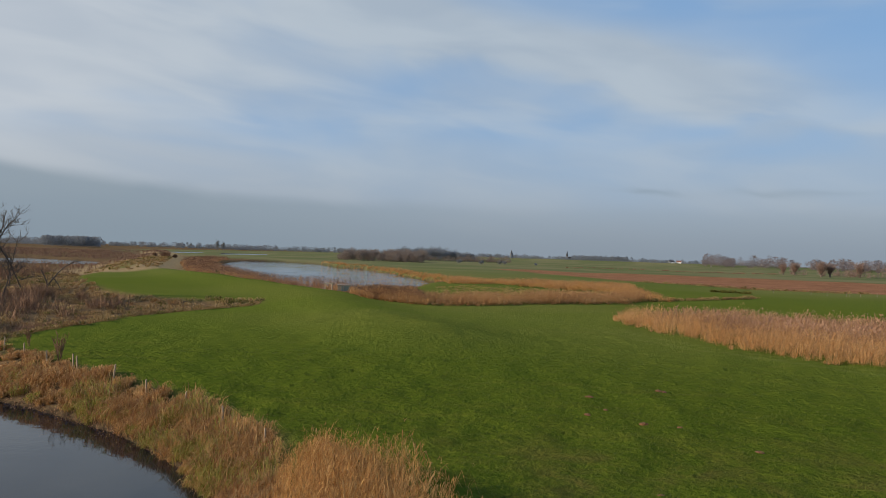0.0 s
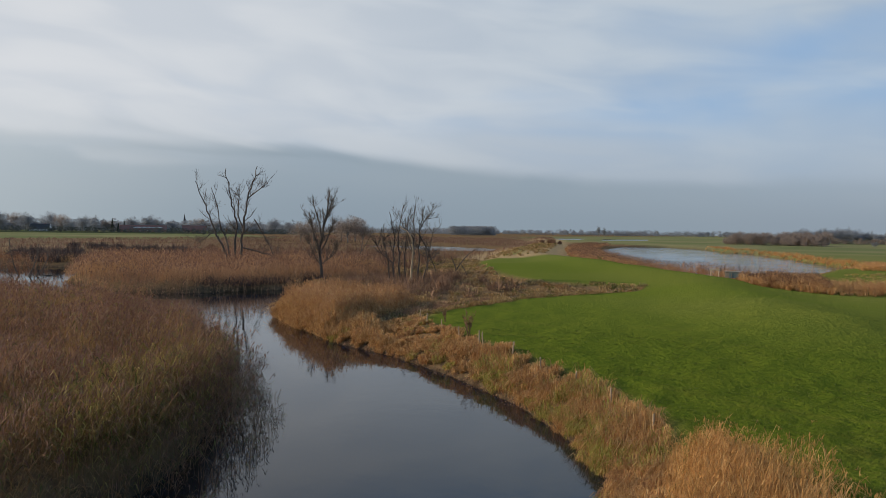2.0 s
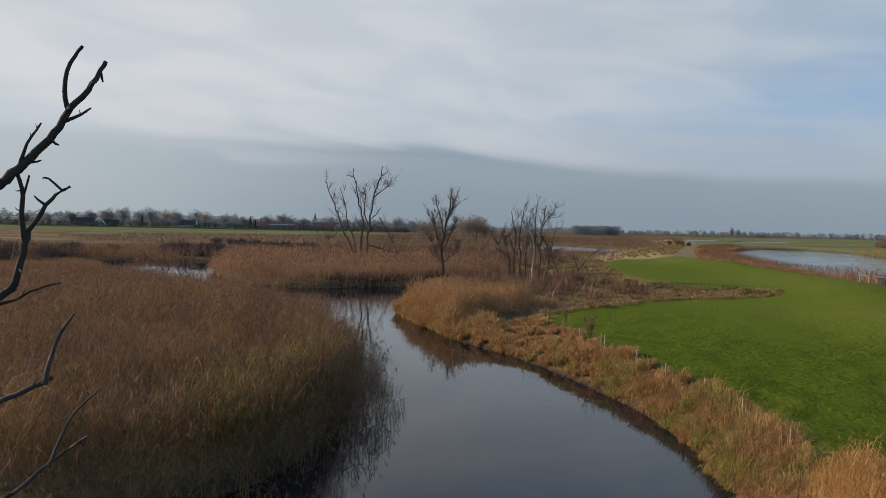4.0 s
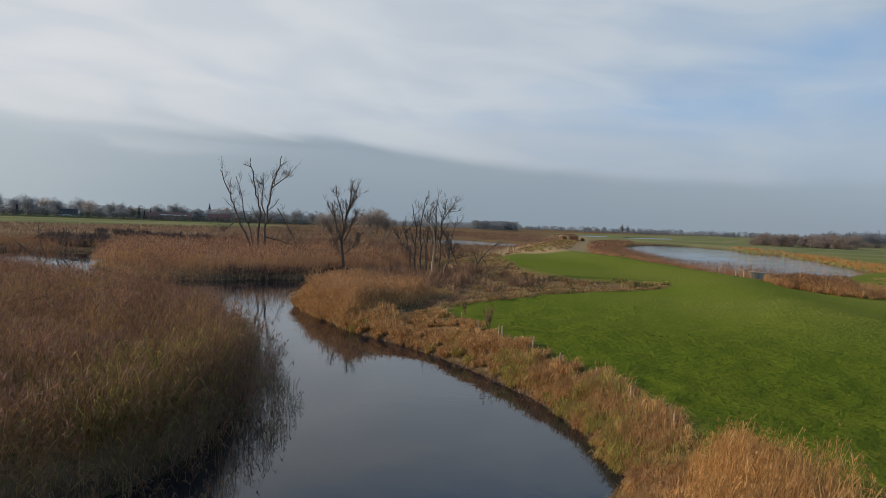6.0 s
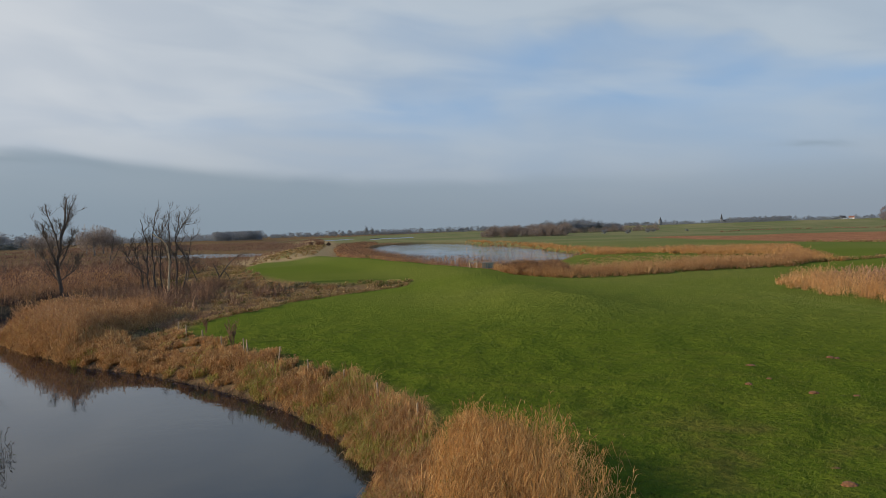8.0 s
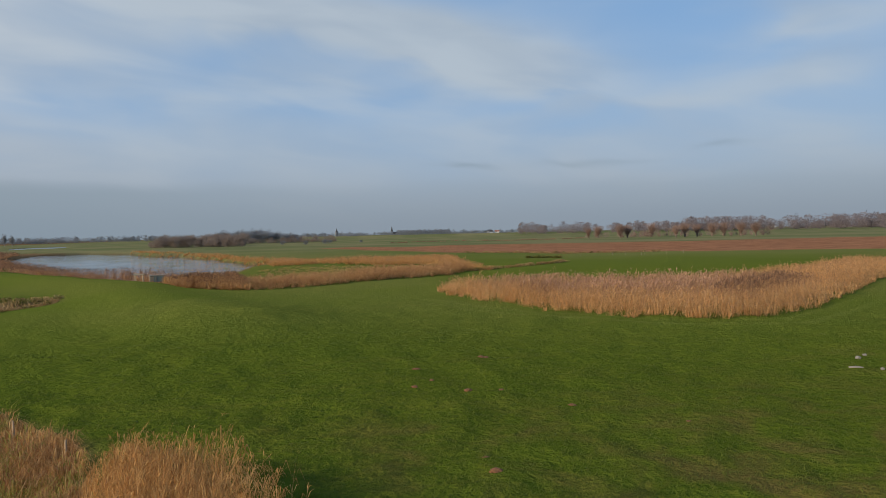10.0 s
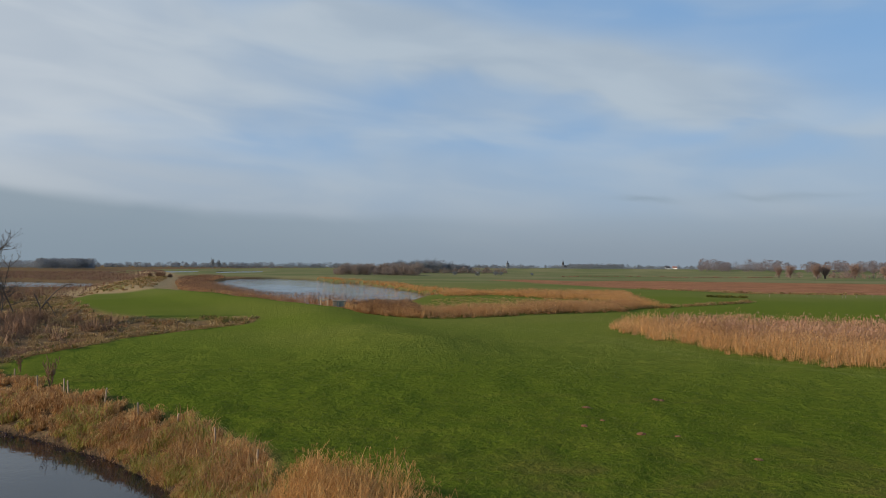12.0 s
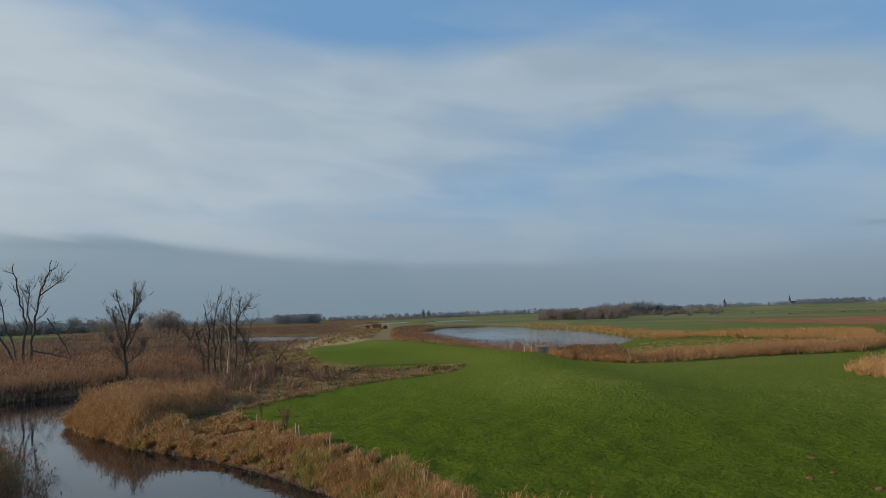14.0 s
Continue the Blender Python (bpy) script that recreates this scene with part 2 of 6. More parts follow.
GROUND = ground_material()
RIVER = water_material("river_water", 0.010)
POND = water_material("pond_water", 0.14)
REED_GOLD = blade_material("reed_gold", [(0.34, 0.165, 0.050), (0.50, 0.275, 0.090), (0.64, 0.400, 0.160)], 0.22, 0.3, (0.40, 0.20, 0.065), 0.6)
REED_RED = blade_material("reed_red", [(0.28, 0.148, 0.082), (0.41, 0.235, 0.130), (0.55, 0.350, 0.190)], 0.12, 0.32, (0.50, 0.285, 0.115), 0.6, (0.25, 0.122, 0.072), 0.4)
REED_DARK = blade_material("reed_dark", [(0.190, 0.096, 0.054), (0.30, 0.158, 0.086), (0.46, 0.270, 0.142)], 0.15, 0.32, (0.36, 0.225, 0.080), 0.8, (0.170, 0.084, 0.054), 0.35)
REED_GREEN = blade_material("reed_green", [(0.075, 0.085, 0.018), (0.17, 0.17, 0.035), (0.33, 0.28, 0.07)], 0.3)
BANK_GREEN = blade_material("bank_green", [(0.23, 0.215, 0.045), (0.40, 0.355, 0.080), (0.56, 0.48, 0.14)], 0.5, 0.35, None, 0.6, None, 0.3)
REED_OLIVE = blade_material("reed_olive", [(0.20, 0.145, 0.044), (0.36, 0.255, 0.075), (0.52, 0.39, 0.13)], 0.3, 0.35, None, 0.6, None, 0.35)
REED_ORANGE = blade_material("reed_orange", [(0.42, 0.200, 0.070), (0.60, 0.325, 0.115), (0.74, 0.465, 0.190)], 0.35, 0.38, (0.52, 0.255, 0.078), 0.5, None, 0.3)
REED_TAN = blade_material("reed_tan", [(0.38, 0.190, 0.078), (0.55, 0.315, 0.132), (0.70, 0.460, 0.215)], 0.2, 0.35, (0.47, 0.250, 0.100), 0.6, (0.30, 0.145, 0.065), 0.3)
REED_PALE = blade_material("reed_pale", [(0.58, 0.298, 0.115), (0.73, 0.420, 0.178), (0.84, 0.545, 0.262)], 0.16, 0.45, (0.64, 0.335, 0.130), 0.5, None, 0.3)
PLUME_DARK = blade_material("plume_dark", [(0.100, 0.055, 0.036), (0.150, 0.085, 0.056), (0.22, 0.130, 0.085)], 0.3, 0.2)
MARSH_REED = blade_material("marsh_reed", [(0.19, 0.108, 0.076), (0.27, 0.160, 0.110), (0.36, 0.225, 0.155)], 0.03, 0.2, (0.22, 0.110, 0.066), 0.7, (0.105, 0.058, 0.044))
BANK_GRASS = blade_material("bank_grass", [(0.38, 0.190, 0.074), (0.60, 0.338, 0.134), (0.74, 0.505, 0.235)], 1.5, 0.40, (0.50, 0.330, 0.130), 0.35, (0.36, 0.175, 0.080), 0.25)
PLUME = blade_material("plume", [(0.140, 0.074, 0.054), (0.215, 0.120, 0.088), (0.32, 0.195, 0.142)], 0.3, 0.35)
PLUME_PINK = blade_material("plume_pink", [(0.36, 0.200, 0.122), (0.48, 0.284, 0.182), (0.60, 0.380, 0.250)], 0.3, 0.35)
PLUME_PALE = blade_material("plume_pale", [(0.33, 0.175, 0.085), (0.45, 0.255, 0.125), (0.57, 0.345, 0.18)], 0.3, 0.35)
TUSSOCK = blade_material("tussock", [(0.31, 0.195, 0.082), (0.47, 0.318, 0.142), (0.63, 0.455, 0.220)], 0.12, 0.3, (0.27, 0.220, 0.06), 0.6, (0.30, 0.155, 0.068))
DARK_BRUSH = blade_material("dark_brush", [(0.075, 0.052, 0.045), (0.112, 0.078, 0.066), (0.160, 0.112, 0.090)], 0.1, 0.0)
BRUSH = blade_material("brush", [(0.175, 0.098, 0.060), (0.28, 0.162, 0.098), (0.40, 0.245, 0.150)], 0.2, 0.0)
GRASS = blade_material("grass", [(0.070, 0.094, 0.011), (0.092, 0.114, 0.014), (0.114, 0.133, 0.018)], 0.35, 0.15)
BARK = plain_material("bark", (0.040, 0.030, 0.023), 0.9, 9.0, 0.5, 0.03)
WEATHERED = plain_material("weathered_limb", (0.062, 0.046, 0.036), 0.9, 9.0, 0.5, 0.03)
DOCK = plain_material("dead_dock", (0.17, 0.085, 0.045), 0.85, 12.0, 0.4, 0.004)
BARE_WOOD = plain_material("bare_wood", (0.40, 0.285, 0.16), 0.75, 7.0, 0.35, 0.02)
DEAD_BARK = plain_material("dead_bark", (0.095, 0.072, 0.054), 0.9, 9.0, 0.5, 0.03)
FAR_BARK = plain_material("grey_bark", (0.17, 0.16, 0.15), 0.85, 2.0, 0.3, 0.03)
WILLOW_BARK = plain_material("willow_bark", (0.14, 0.105, 0.082), 0.85, 9.0, 0.4, 0.03)
POST_WOOD = plain_material("post_wood", (0.34, 0.25, 0.16), 0.8, 20.0, 0.4, 0.004)
GREY_WOOD = plain_material("grey_wood", (0.20, 0.17, 0.125), 0.8, 12.0, 0.4, 0.01)
TIN = plain_material("tin", (0.10, 0.13, 0.12), 0.6, 4.0, 0.3, 0.004, 0.1)
# grey, brown and mauve twigs carry distance haze in their colour, lighter than wood
TWIG_HAZE_GREY = blade_material("twig_haze_grey", [(0.235, 0.256, 0.282), (0.25, 0.270, 0.295), (0.265, 0.284, 0.308)], 0.02, 0.5)
TWIG_HAZE_BROWN = blade_material("twig_haze_brown", [(0.25, 0.198, 0.164), (0.285, 0.228, 0.190), (0.32, 0.256, 0.212)], 0.02, 0.5)
TWIG_FAR = blade_material("twig_haze_mauve", [(0.25, 0.205, 0.203), (0.275, 0.228, 0.223), (0.30, 0.250, 0.243)], 0.02, 0.5)
TWIG_RUST = blade_material("twig_rust", [(0.33, 0.228, 0.182), (0.38, 0.268, 0.214), (0.43, 0.308, 0.246)], 0.02, 0.5)
HEDGE = blade_material("hedge", [(0.075, 0.088, 0.078), (0.098, 0.110, 0.095), (0.125, 0.132, 0.110)], 0.02, 0.0)
CONIFER = blade_material("conifer", [(0.020, 0.035, 0.022), (0.035, 0.050, 0.030), (0.050, 0.065, 0.036)], 0.1, 0.0)
PLASTER = plain_material("plaster", (0.75, 0.74, 0.71), 0.8, 2.0, 0.15)
BRICK = plain_material("brick_wall", (0.24, 0.13, 0.095), 0.85, 3.0, 0.25)
SLATE = plain_material("slate", (0.036, 0.036, 0.040), 0.9, 2.0, 0.3)
TILES = plain_material("roof_tiles", (0.20, 0.085, 0.060), 0.8, 2.0, 0.3)
PANE = plain_material("window_pane", (0.03, 0.035, 0.04), 0.1, 1.0, 0.1, 0.0)
SOLAR = plain_material("solar_panel", (0.020, 0.030, 0.055), 0.15, 1.0, 0.2, 0.0)
EARTH = plain_material("earth", (0.15, 0.065, 0.024), 0.95, 14.0, 0.4, 0.02)
CHURCH_STONE = plain_material("church_stone", (0.15, 0.16, 0.17), 0.85, 1.0, 0.2)
STONE = plain_material("pale_stone", (0.20, 0.18, 0.15), 0.9, 12.0, 0.3, 0.01)


# ---- the plan ----
def sdf(x, y, poly):
    """Signed distance in metres to a closed outline, negative inside."""
    px, py = np.asarray(x, float), np.asarray(y, float)
    best, inside = np.full(px.shape, 1e18), np.zeros(px.shape, bool)
    for (ax, ay), (bx, by) in zip(poly, poly[1:] + poly[:1]):
        ex, ey, wx, wy = bx - ax, by - ay, px - ax, py - ay
        k = np.clip((wx * ex + wy * ey) / (ex * ex + ey * ey), 0, 1)
        best = np.minimum(best, (wx - ex * k) ** 2 + (wy - ey * k) ** 2)
        if by != ay:
            cross = (ay > py) != (by > py)
            inside ^= cross & (px < ax + (py - ay) * ex / (by - ay))
    return np.sqrt(best) * np.where(inside, -1, 1)


def step(x, lo, hi):
    k = np.clip((x - lo) / (hi - lo), 0, 1)
    return k * k * (3 - 2 * k)


def line_distance(x, y, points):
    best = np.full(np.shape(x), 1e18)
    for (ax, ay), (bx, by) in zip(points, points[1:]):
        ex, ey, wx, wy = bx - ax, by - ay, x - ax, y - ay
        k = np.clip((wx * ex + wy * ey) / (ex * ex + ey * ey), 0, 1)
        best = np.minimum(best, (wx - ex * k) ** 2 + (wy - ey * k) ** 2)
    return np.sqrt(best)


RIVER_BANK = [(-4.2, -25), (-4.4, 2), (-4.8, 9), (-4.7, 14), (-5.6, 18.0), (-8.15, 21.4), (-10.95, 24.05), (-15.7, 27.3), (-20.6, 29.9),
              (-25.4, 31.5), (-30.6, 34.5), (-36.5, 38.3), (-41, 45), (-46, 52), (-53, 61), (-52.3, 55.5), (-54.6, 52.7), (-56, 48),
              (-59, 44.6), (-64, 44.2), (-79, 48.4), (-90, 56.5), (-104, 67), (-116, 60), (-108, 48), (-84, 39), (-67, 35.4), (-54, 33.5),
              (-39, 28.4), (-32.4, 25.3), (-28.6, 23.3), (-24.8, 21.3), (-22, 19.4), (-19.6, 17.4), (-17.7, 15.3), (-15.8, 12.6), (-14.9, 10.3), (-14.8, -25)]
POND_BANK = [(-90, 300), (-94, 335), (-76, 340), (-56, 316), (-41, 275), (-30, 258), (-16, 218), (-7.6, 184), (0.6, 148), (-5.5, 126), (-16, 108), (-28, 119), (-41, 146), (-56, 180), (-77, 234)]
POOL_A = [(-104, 182), (-96, 192), (-116, 240), (-150, 255), (-178, 240), (-215, 222), (-205, 206), (-165, 214), (-135, 202)]
POOL_B = [(-193, 500), (-184, 528), (-225, 650), (-237, 606)]
POOL_C = [(-156, 506), (-139, 552), (-170, 684), (-190, 612)]
PASTURE = [(-2, -40), (-2.0, 8), (-3.4, 17.0), (-4.6, 19.9), (-6.5, 22.4), (-8.5, 24.3), (-10.5, 26.0), (-12.7, 27.9), (-15.0, 29.6), (-17.0, 31.0), (-20.8, 34.1), (-22.6, 36.0), (-23.6, 39.5), (-23.4, 43), (-22.9, 48.4), (-23.1, 51.7), (-20.9, 57.8), (-17.1, 64.3),
           (-17.6, 68.6), (-19.7, 69.9), (-29, 71.5), (-35.2, 77.6), (-46.5, 92), (-57.8, 111.5), (-63.8, 132), (-68, 150), (-60, 152), (-44, 132), (-28, 106), (-14, 90), (-9, 79), (-6, 88),
           (-4, 110), (-2.5, 126), (-1, 146), (2, 153), (-6, 174), (-24, 221), (-38, 242), (-60, 320), (-108, 352), (-170, 400), (-260, 560), (-330, 800), (-400, 3000),
           (900, 3000), (4000, 3000), (4000, -4000), (0, -4000)]
LEFT_FIELD = [(-330, 150), (-290, 240), (-300, 330), (-420, 420), (-900, 700), (-1500, 700), (-1500, 200), (-520, 160)]
BARE_FIELD = [(20, 285), (38.8, 207.8), (49.4, 176.6), (67, 151.4), (88.9, 146.6), (150, 116), (260, 118), (420, 200), (270, 240), (165, 252), (120, 272), (80, 285), (49, 275), (35, 300)]
TRACK = [(-64, 140), (-80, 184), (-99, 240), (-140, 350), (-210, 520)]
WHEELS = [(-6, 74), (4, 66), (11, 55), (16, 43), (21, 35), (28, 32.5), (40, 40), (60, 56)]
DYKE_LEFT = [(-1300, 260), (-640, 270), (-560, 420), (-620, 560), (-900, 760), (-1300, 1000)]
DYKE_FAR = [(150, 1050), (420, 980), (900, 900), (1800, 900)]
waves = np.random.RandomState(4)
WAVES = [(waves.uniform(0.02, 0.35), waves.uniform(0, 6.283), waves.uniform(0, 6.283)) for k in range(14)]


def undulation(x, y):
    z = 0 * x
    for k, a, p in WAVES:
        z = z + 0.018 / (0.15 + k) * 0.25 * np.sin((x * math.cos(a) + y * math.sin(a)) * k + p)
    return z


def value_noise(x, y, seed=0):
    """Smooth noise from 0 to 1 with one lump a unit."""
    i, j = np.floor(x), np.floor(y)
    u, v = x - i, y - j
    u, v = u * u * (3 - 2 * u), v * v * (3 - 2 * v)

    def corner(a, b):
        k = np.sin(a * 127.1 + b * 311.7 + seed * 17.3) * 43758.5453
        return k - np.floor(k)

    return (corner(i, j) * (1 - u) + corner(i + 1, j) * u) * (1 - v) + (corner(i, j + 1) * (1 - u) + corner(i + 1, j + 1) * u) * v


def land(x, y):
    """Height of the ground, and its cover, over the plan."""
    x, y = np.asarray(x, float), np.asarray(y, float)
    pasture = sdf(x, y, PASTURE)
    left = sdf(x, y, LEFT_FIELD)
    green = np.maximum(step(-pasture, -0.8, 0.8), step(-left, -6, 6))
    z = 0.45 + 0.6 * step(-pasture, -2.2, 0.4) + undulation(x, y)
    z = z + 0.80 * np.exp(-(line_distance(x, y, [(-2, 45), (-9, 62), (-15, 82), (-40, 118), (-66, 150)]) / 5.0) ** 2)
    close = step(-np.hypot(x, y), -90, -40)
    z = z + close * (0.13 * value_noise(x * 0.75, y * 0.75, 1) + 0.14 * value_noise(x * 1.6, y * 1.6, 2)) + 0.22 * value_noise(x * 0.11, y * 0.11, 3)
    track = line_distance(x, y, TRACK)
    z = z + 1.0 * step(-track, -11, -3) * step(y, 130, 180)
    z = z + 0.9 * step(-line_distance(x, y, DYKE_LEFT), -38, -8) + 3.5 * step(-line_distance(x, y, DYKE_FAR), -50, -10)
    shore = np.minimum.reduce([sdf(x, y, p) for p in (RIVER_BANK, POND_BANK, POOL_A, POOL_B, POOL_C)])
    wide = np.where((y > 5.3 - 0.87 * x) & (x > -27), 2.2, 0.6)
    z = np.where(shore < wide, 0.10 + (z - 0.10) * np.clip(shore / wide, 0, 1) ** 0.85, z)
    z = np.where(shore < 0.15, -0.8 + (z + 0.8) * step(shore, -0.6, 0.15), z)
    mud = np.maximum(step(-shore, -0.25, 0.1), (1 - green) * step(-shore, -0.45, -0.05))
    # pale lays haze on by distance; meadow lightens far grass, plus dry wheel tracks
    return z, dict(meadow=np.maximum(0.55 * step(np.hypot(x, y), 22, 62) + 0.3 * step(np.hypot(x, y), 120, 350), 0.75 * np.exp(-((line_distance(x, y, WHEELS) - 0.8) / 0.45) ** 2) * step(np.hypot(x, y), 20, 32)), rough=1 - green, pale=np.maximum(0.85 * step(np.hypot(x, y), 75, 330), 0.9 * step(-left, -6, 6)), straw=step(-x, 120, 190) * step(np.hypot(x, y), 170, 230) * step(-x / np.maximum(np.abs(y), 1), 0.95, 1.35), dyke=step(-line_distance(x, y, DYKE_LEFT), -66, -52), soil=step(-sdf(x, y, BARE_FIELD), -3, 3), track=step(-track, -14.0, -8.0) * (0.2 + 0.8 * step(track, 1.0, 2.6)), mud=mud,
                   worn=np.clip(np.exp(-((x - 14) ** 2 + (y - 14) ** 2) / 40) + np.exp(-((x - 4) ** 2 + (y - 17) ** 2) / 14) * 0.7 + np.exp(-((x - 23.2) ** 2 + (y - 22.2) ** 2) / 3.5) * 1.6 + np.exp(-((x - 9.5) ** 2 + (y - 10) ** 2) / 20) * 0.7, 0, 1))


def height(x, y):
    return land(x, y)[0]


def mesh_object(name, verts, quads, mats, slots=None, smooth=False):
    me = bpy.data.meshes.new(name)
    verts, quads = np.asarray(verts, np.float32), np.asarray(quads, np.int32)
    n, k = quads.shape
    me.vertices.add(len(verts))
    me.vertices.foreach_set("co", verts.ravel())
    me.loops.add(n * k)
    me.loops.foreach_set("vertex_index", quads.ravel())
    me.polygons.add(n)
    me.polygons.foreach_set("loop_start", np.arange(0, n * k, k, dtype=np.int32))
    for m in mats:
        me.materials.append(m)
    if slots is not None:
        me.polygons.foreach_set("material_index", np.asarray(slots, np.int32))
    if smooth:
        me.polygons.foreach_set("use_smooth", np.ones(n, bool))
    me.update(calc_edges=True)
    return new(name, me)


def build_ground():
    rings = np.concatenate([[0.001, 1.5, 3.0], 4.0 * np.exp(np.arange(0, 462) * 0.0154)])
    fine = np.radians(np.arange(-62, 84, 0.52))
    coarse = np.radians(np.arange(84, 298, 6.0))
    turn = np.concatenate([fine, coarse])
    r, a = np.meshgrid(rings, turn, indexing="ij")
    x, y = -np.sin(a) * r, np.cos(a) * r
    z, cover = land(x, y)
    rows, cols = r.shape
    i, j = np.meshgrid(np.arange(rows - 1), np.arange(cols), indexing="ij")
    k = (j + 1) % cols
    quads = np.stack([i * cols + j, (i + 1) * cols + j, (i + 1) * cols + k, i * cols + k], -1).reshape(-1, 4)[:, ::-1]
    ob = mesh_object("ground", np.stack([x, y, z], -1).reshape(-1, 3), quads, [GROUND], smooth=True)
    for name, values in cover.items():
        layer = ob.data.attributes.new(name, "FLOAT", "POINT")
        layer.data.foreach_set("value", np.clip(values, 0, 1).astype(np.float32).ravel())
    return tagged(ob, "green grazed pasture, brown marsh and ploughed field to the horizon", "ground", kind="structure")


build_ground()


def water_sheet(name, poly, mat, label, z=0.0):
    xs, ys = [p[0] for p in poly], [p[1] for p in poly]
    x0, x1, y0, y1 = min(xs) - 2, max(xs) + 2, min(ys) - 2, max(ys) + 2
    ob = mesh_object(name, [(x0, y0, z), (x1, y0, z), (x1, y1, z), (x0, y1, z)], [(0, 1, 2, 3)], [mat])
    return tagged(ob, label, "water", kind="structure")


water_sheet("water_river", RIVER_BANK, RIVER, "still dark river reflecting the grey sky between reed banks")
water_sheet("water_pond", POND_BANK, POND, "rippled pale blue pond beyond the pasture")
water_sheet("water_pool", POOL_A, POND, "shallow pool in the brown marsh")
water_sheet("water_far", POOL_B, POND, "distant strip of pale water in the marsh", 0.85)
water_sheet("water_beyond", POOL_C, POND, "pale flooded strip past the pond", 0.85)


# ---- blades: reeds, grass, twigs ----
class Ribbons:
    """Gathers pointed blades (stems, leaves, plumes, twigs), folded at the middle, and links them as one mesh."""

    def __init__(self, seed):
        self.rng, self.verts, self.slots = np.random.RandomState(seed), [], []

    def add(self, p0, p1, p2, w, shape, slot):
        """From p0 over p1 to p2; w: half width (N,), shape: a factor on it."""
        n = len(p0)
        a = self.rng.uniform(0, 2 * np.pi, n)
        side = np.stack([np.cos(a), np.sin(a), 0 * a], -1) * (w * shape)[:, None]
        self.verts.append(np.stack([p1 - side, p0, p1 + side, p2], 1).reshape(-1, 3))
        self.slots.append(np.full(2 * n, slot))

    def link(self, name, mats):
        verts = np.concatenate(self.verts)
        fold = np.array([[0, 1, 2], [0, 2, 3]])
        faces = (np.arange(0, len(verts), 4)[:, None, None] + fold).reshape(-1, 3)
        return mesh_object(name, verts, faces, mats, np.concatenate(self.slots))


def scatter(rng, poly, n, near=25.0, power=1.6, clumps=0.0):
    """Places inside an outline, thinner with the distance from the origin; also each one's distance factor."""
    xs, ys = np.array([p[0] for p in poly]), np.array([p[1] for p in poly])
    got, total = [], 0
    for k in range(60):
        x, y = rng.uniform(xs.min(), xs.max(), 60000), rng.uniform(ys.min(), ys.max(), 60000)
        d = np.hypot(x, y)
        keep = rng.uniform(size=d.size) < np.minimum(1, (near / d) ** power)
        if clumps:
            lump = 0.5 + 0.5 * np.sin(x * 1.9 + 1.7 * np.sin(y * 1.1)) * np.sin(y * 1.6 + 1.3 * np.sin(x * 0.8))
            keep &= rng.uniform(size=d.size) < 1 - clumps * lump
        x, y = x[keep], y[keep]
        ok = sdf(x, y, poly) < 0
        got.append(np.stack([x[ok], y[ok]], -1))
        total += ok.sum()
        if total >= n:
            break
    xy = np.concatenate(got)[:n]
    return xy, np.maximum(1.0, np.hypot(xy[:, 0], xy[:, 1]) / near)


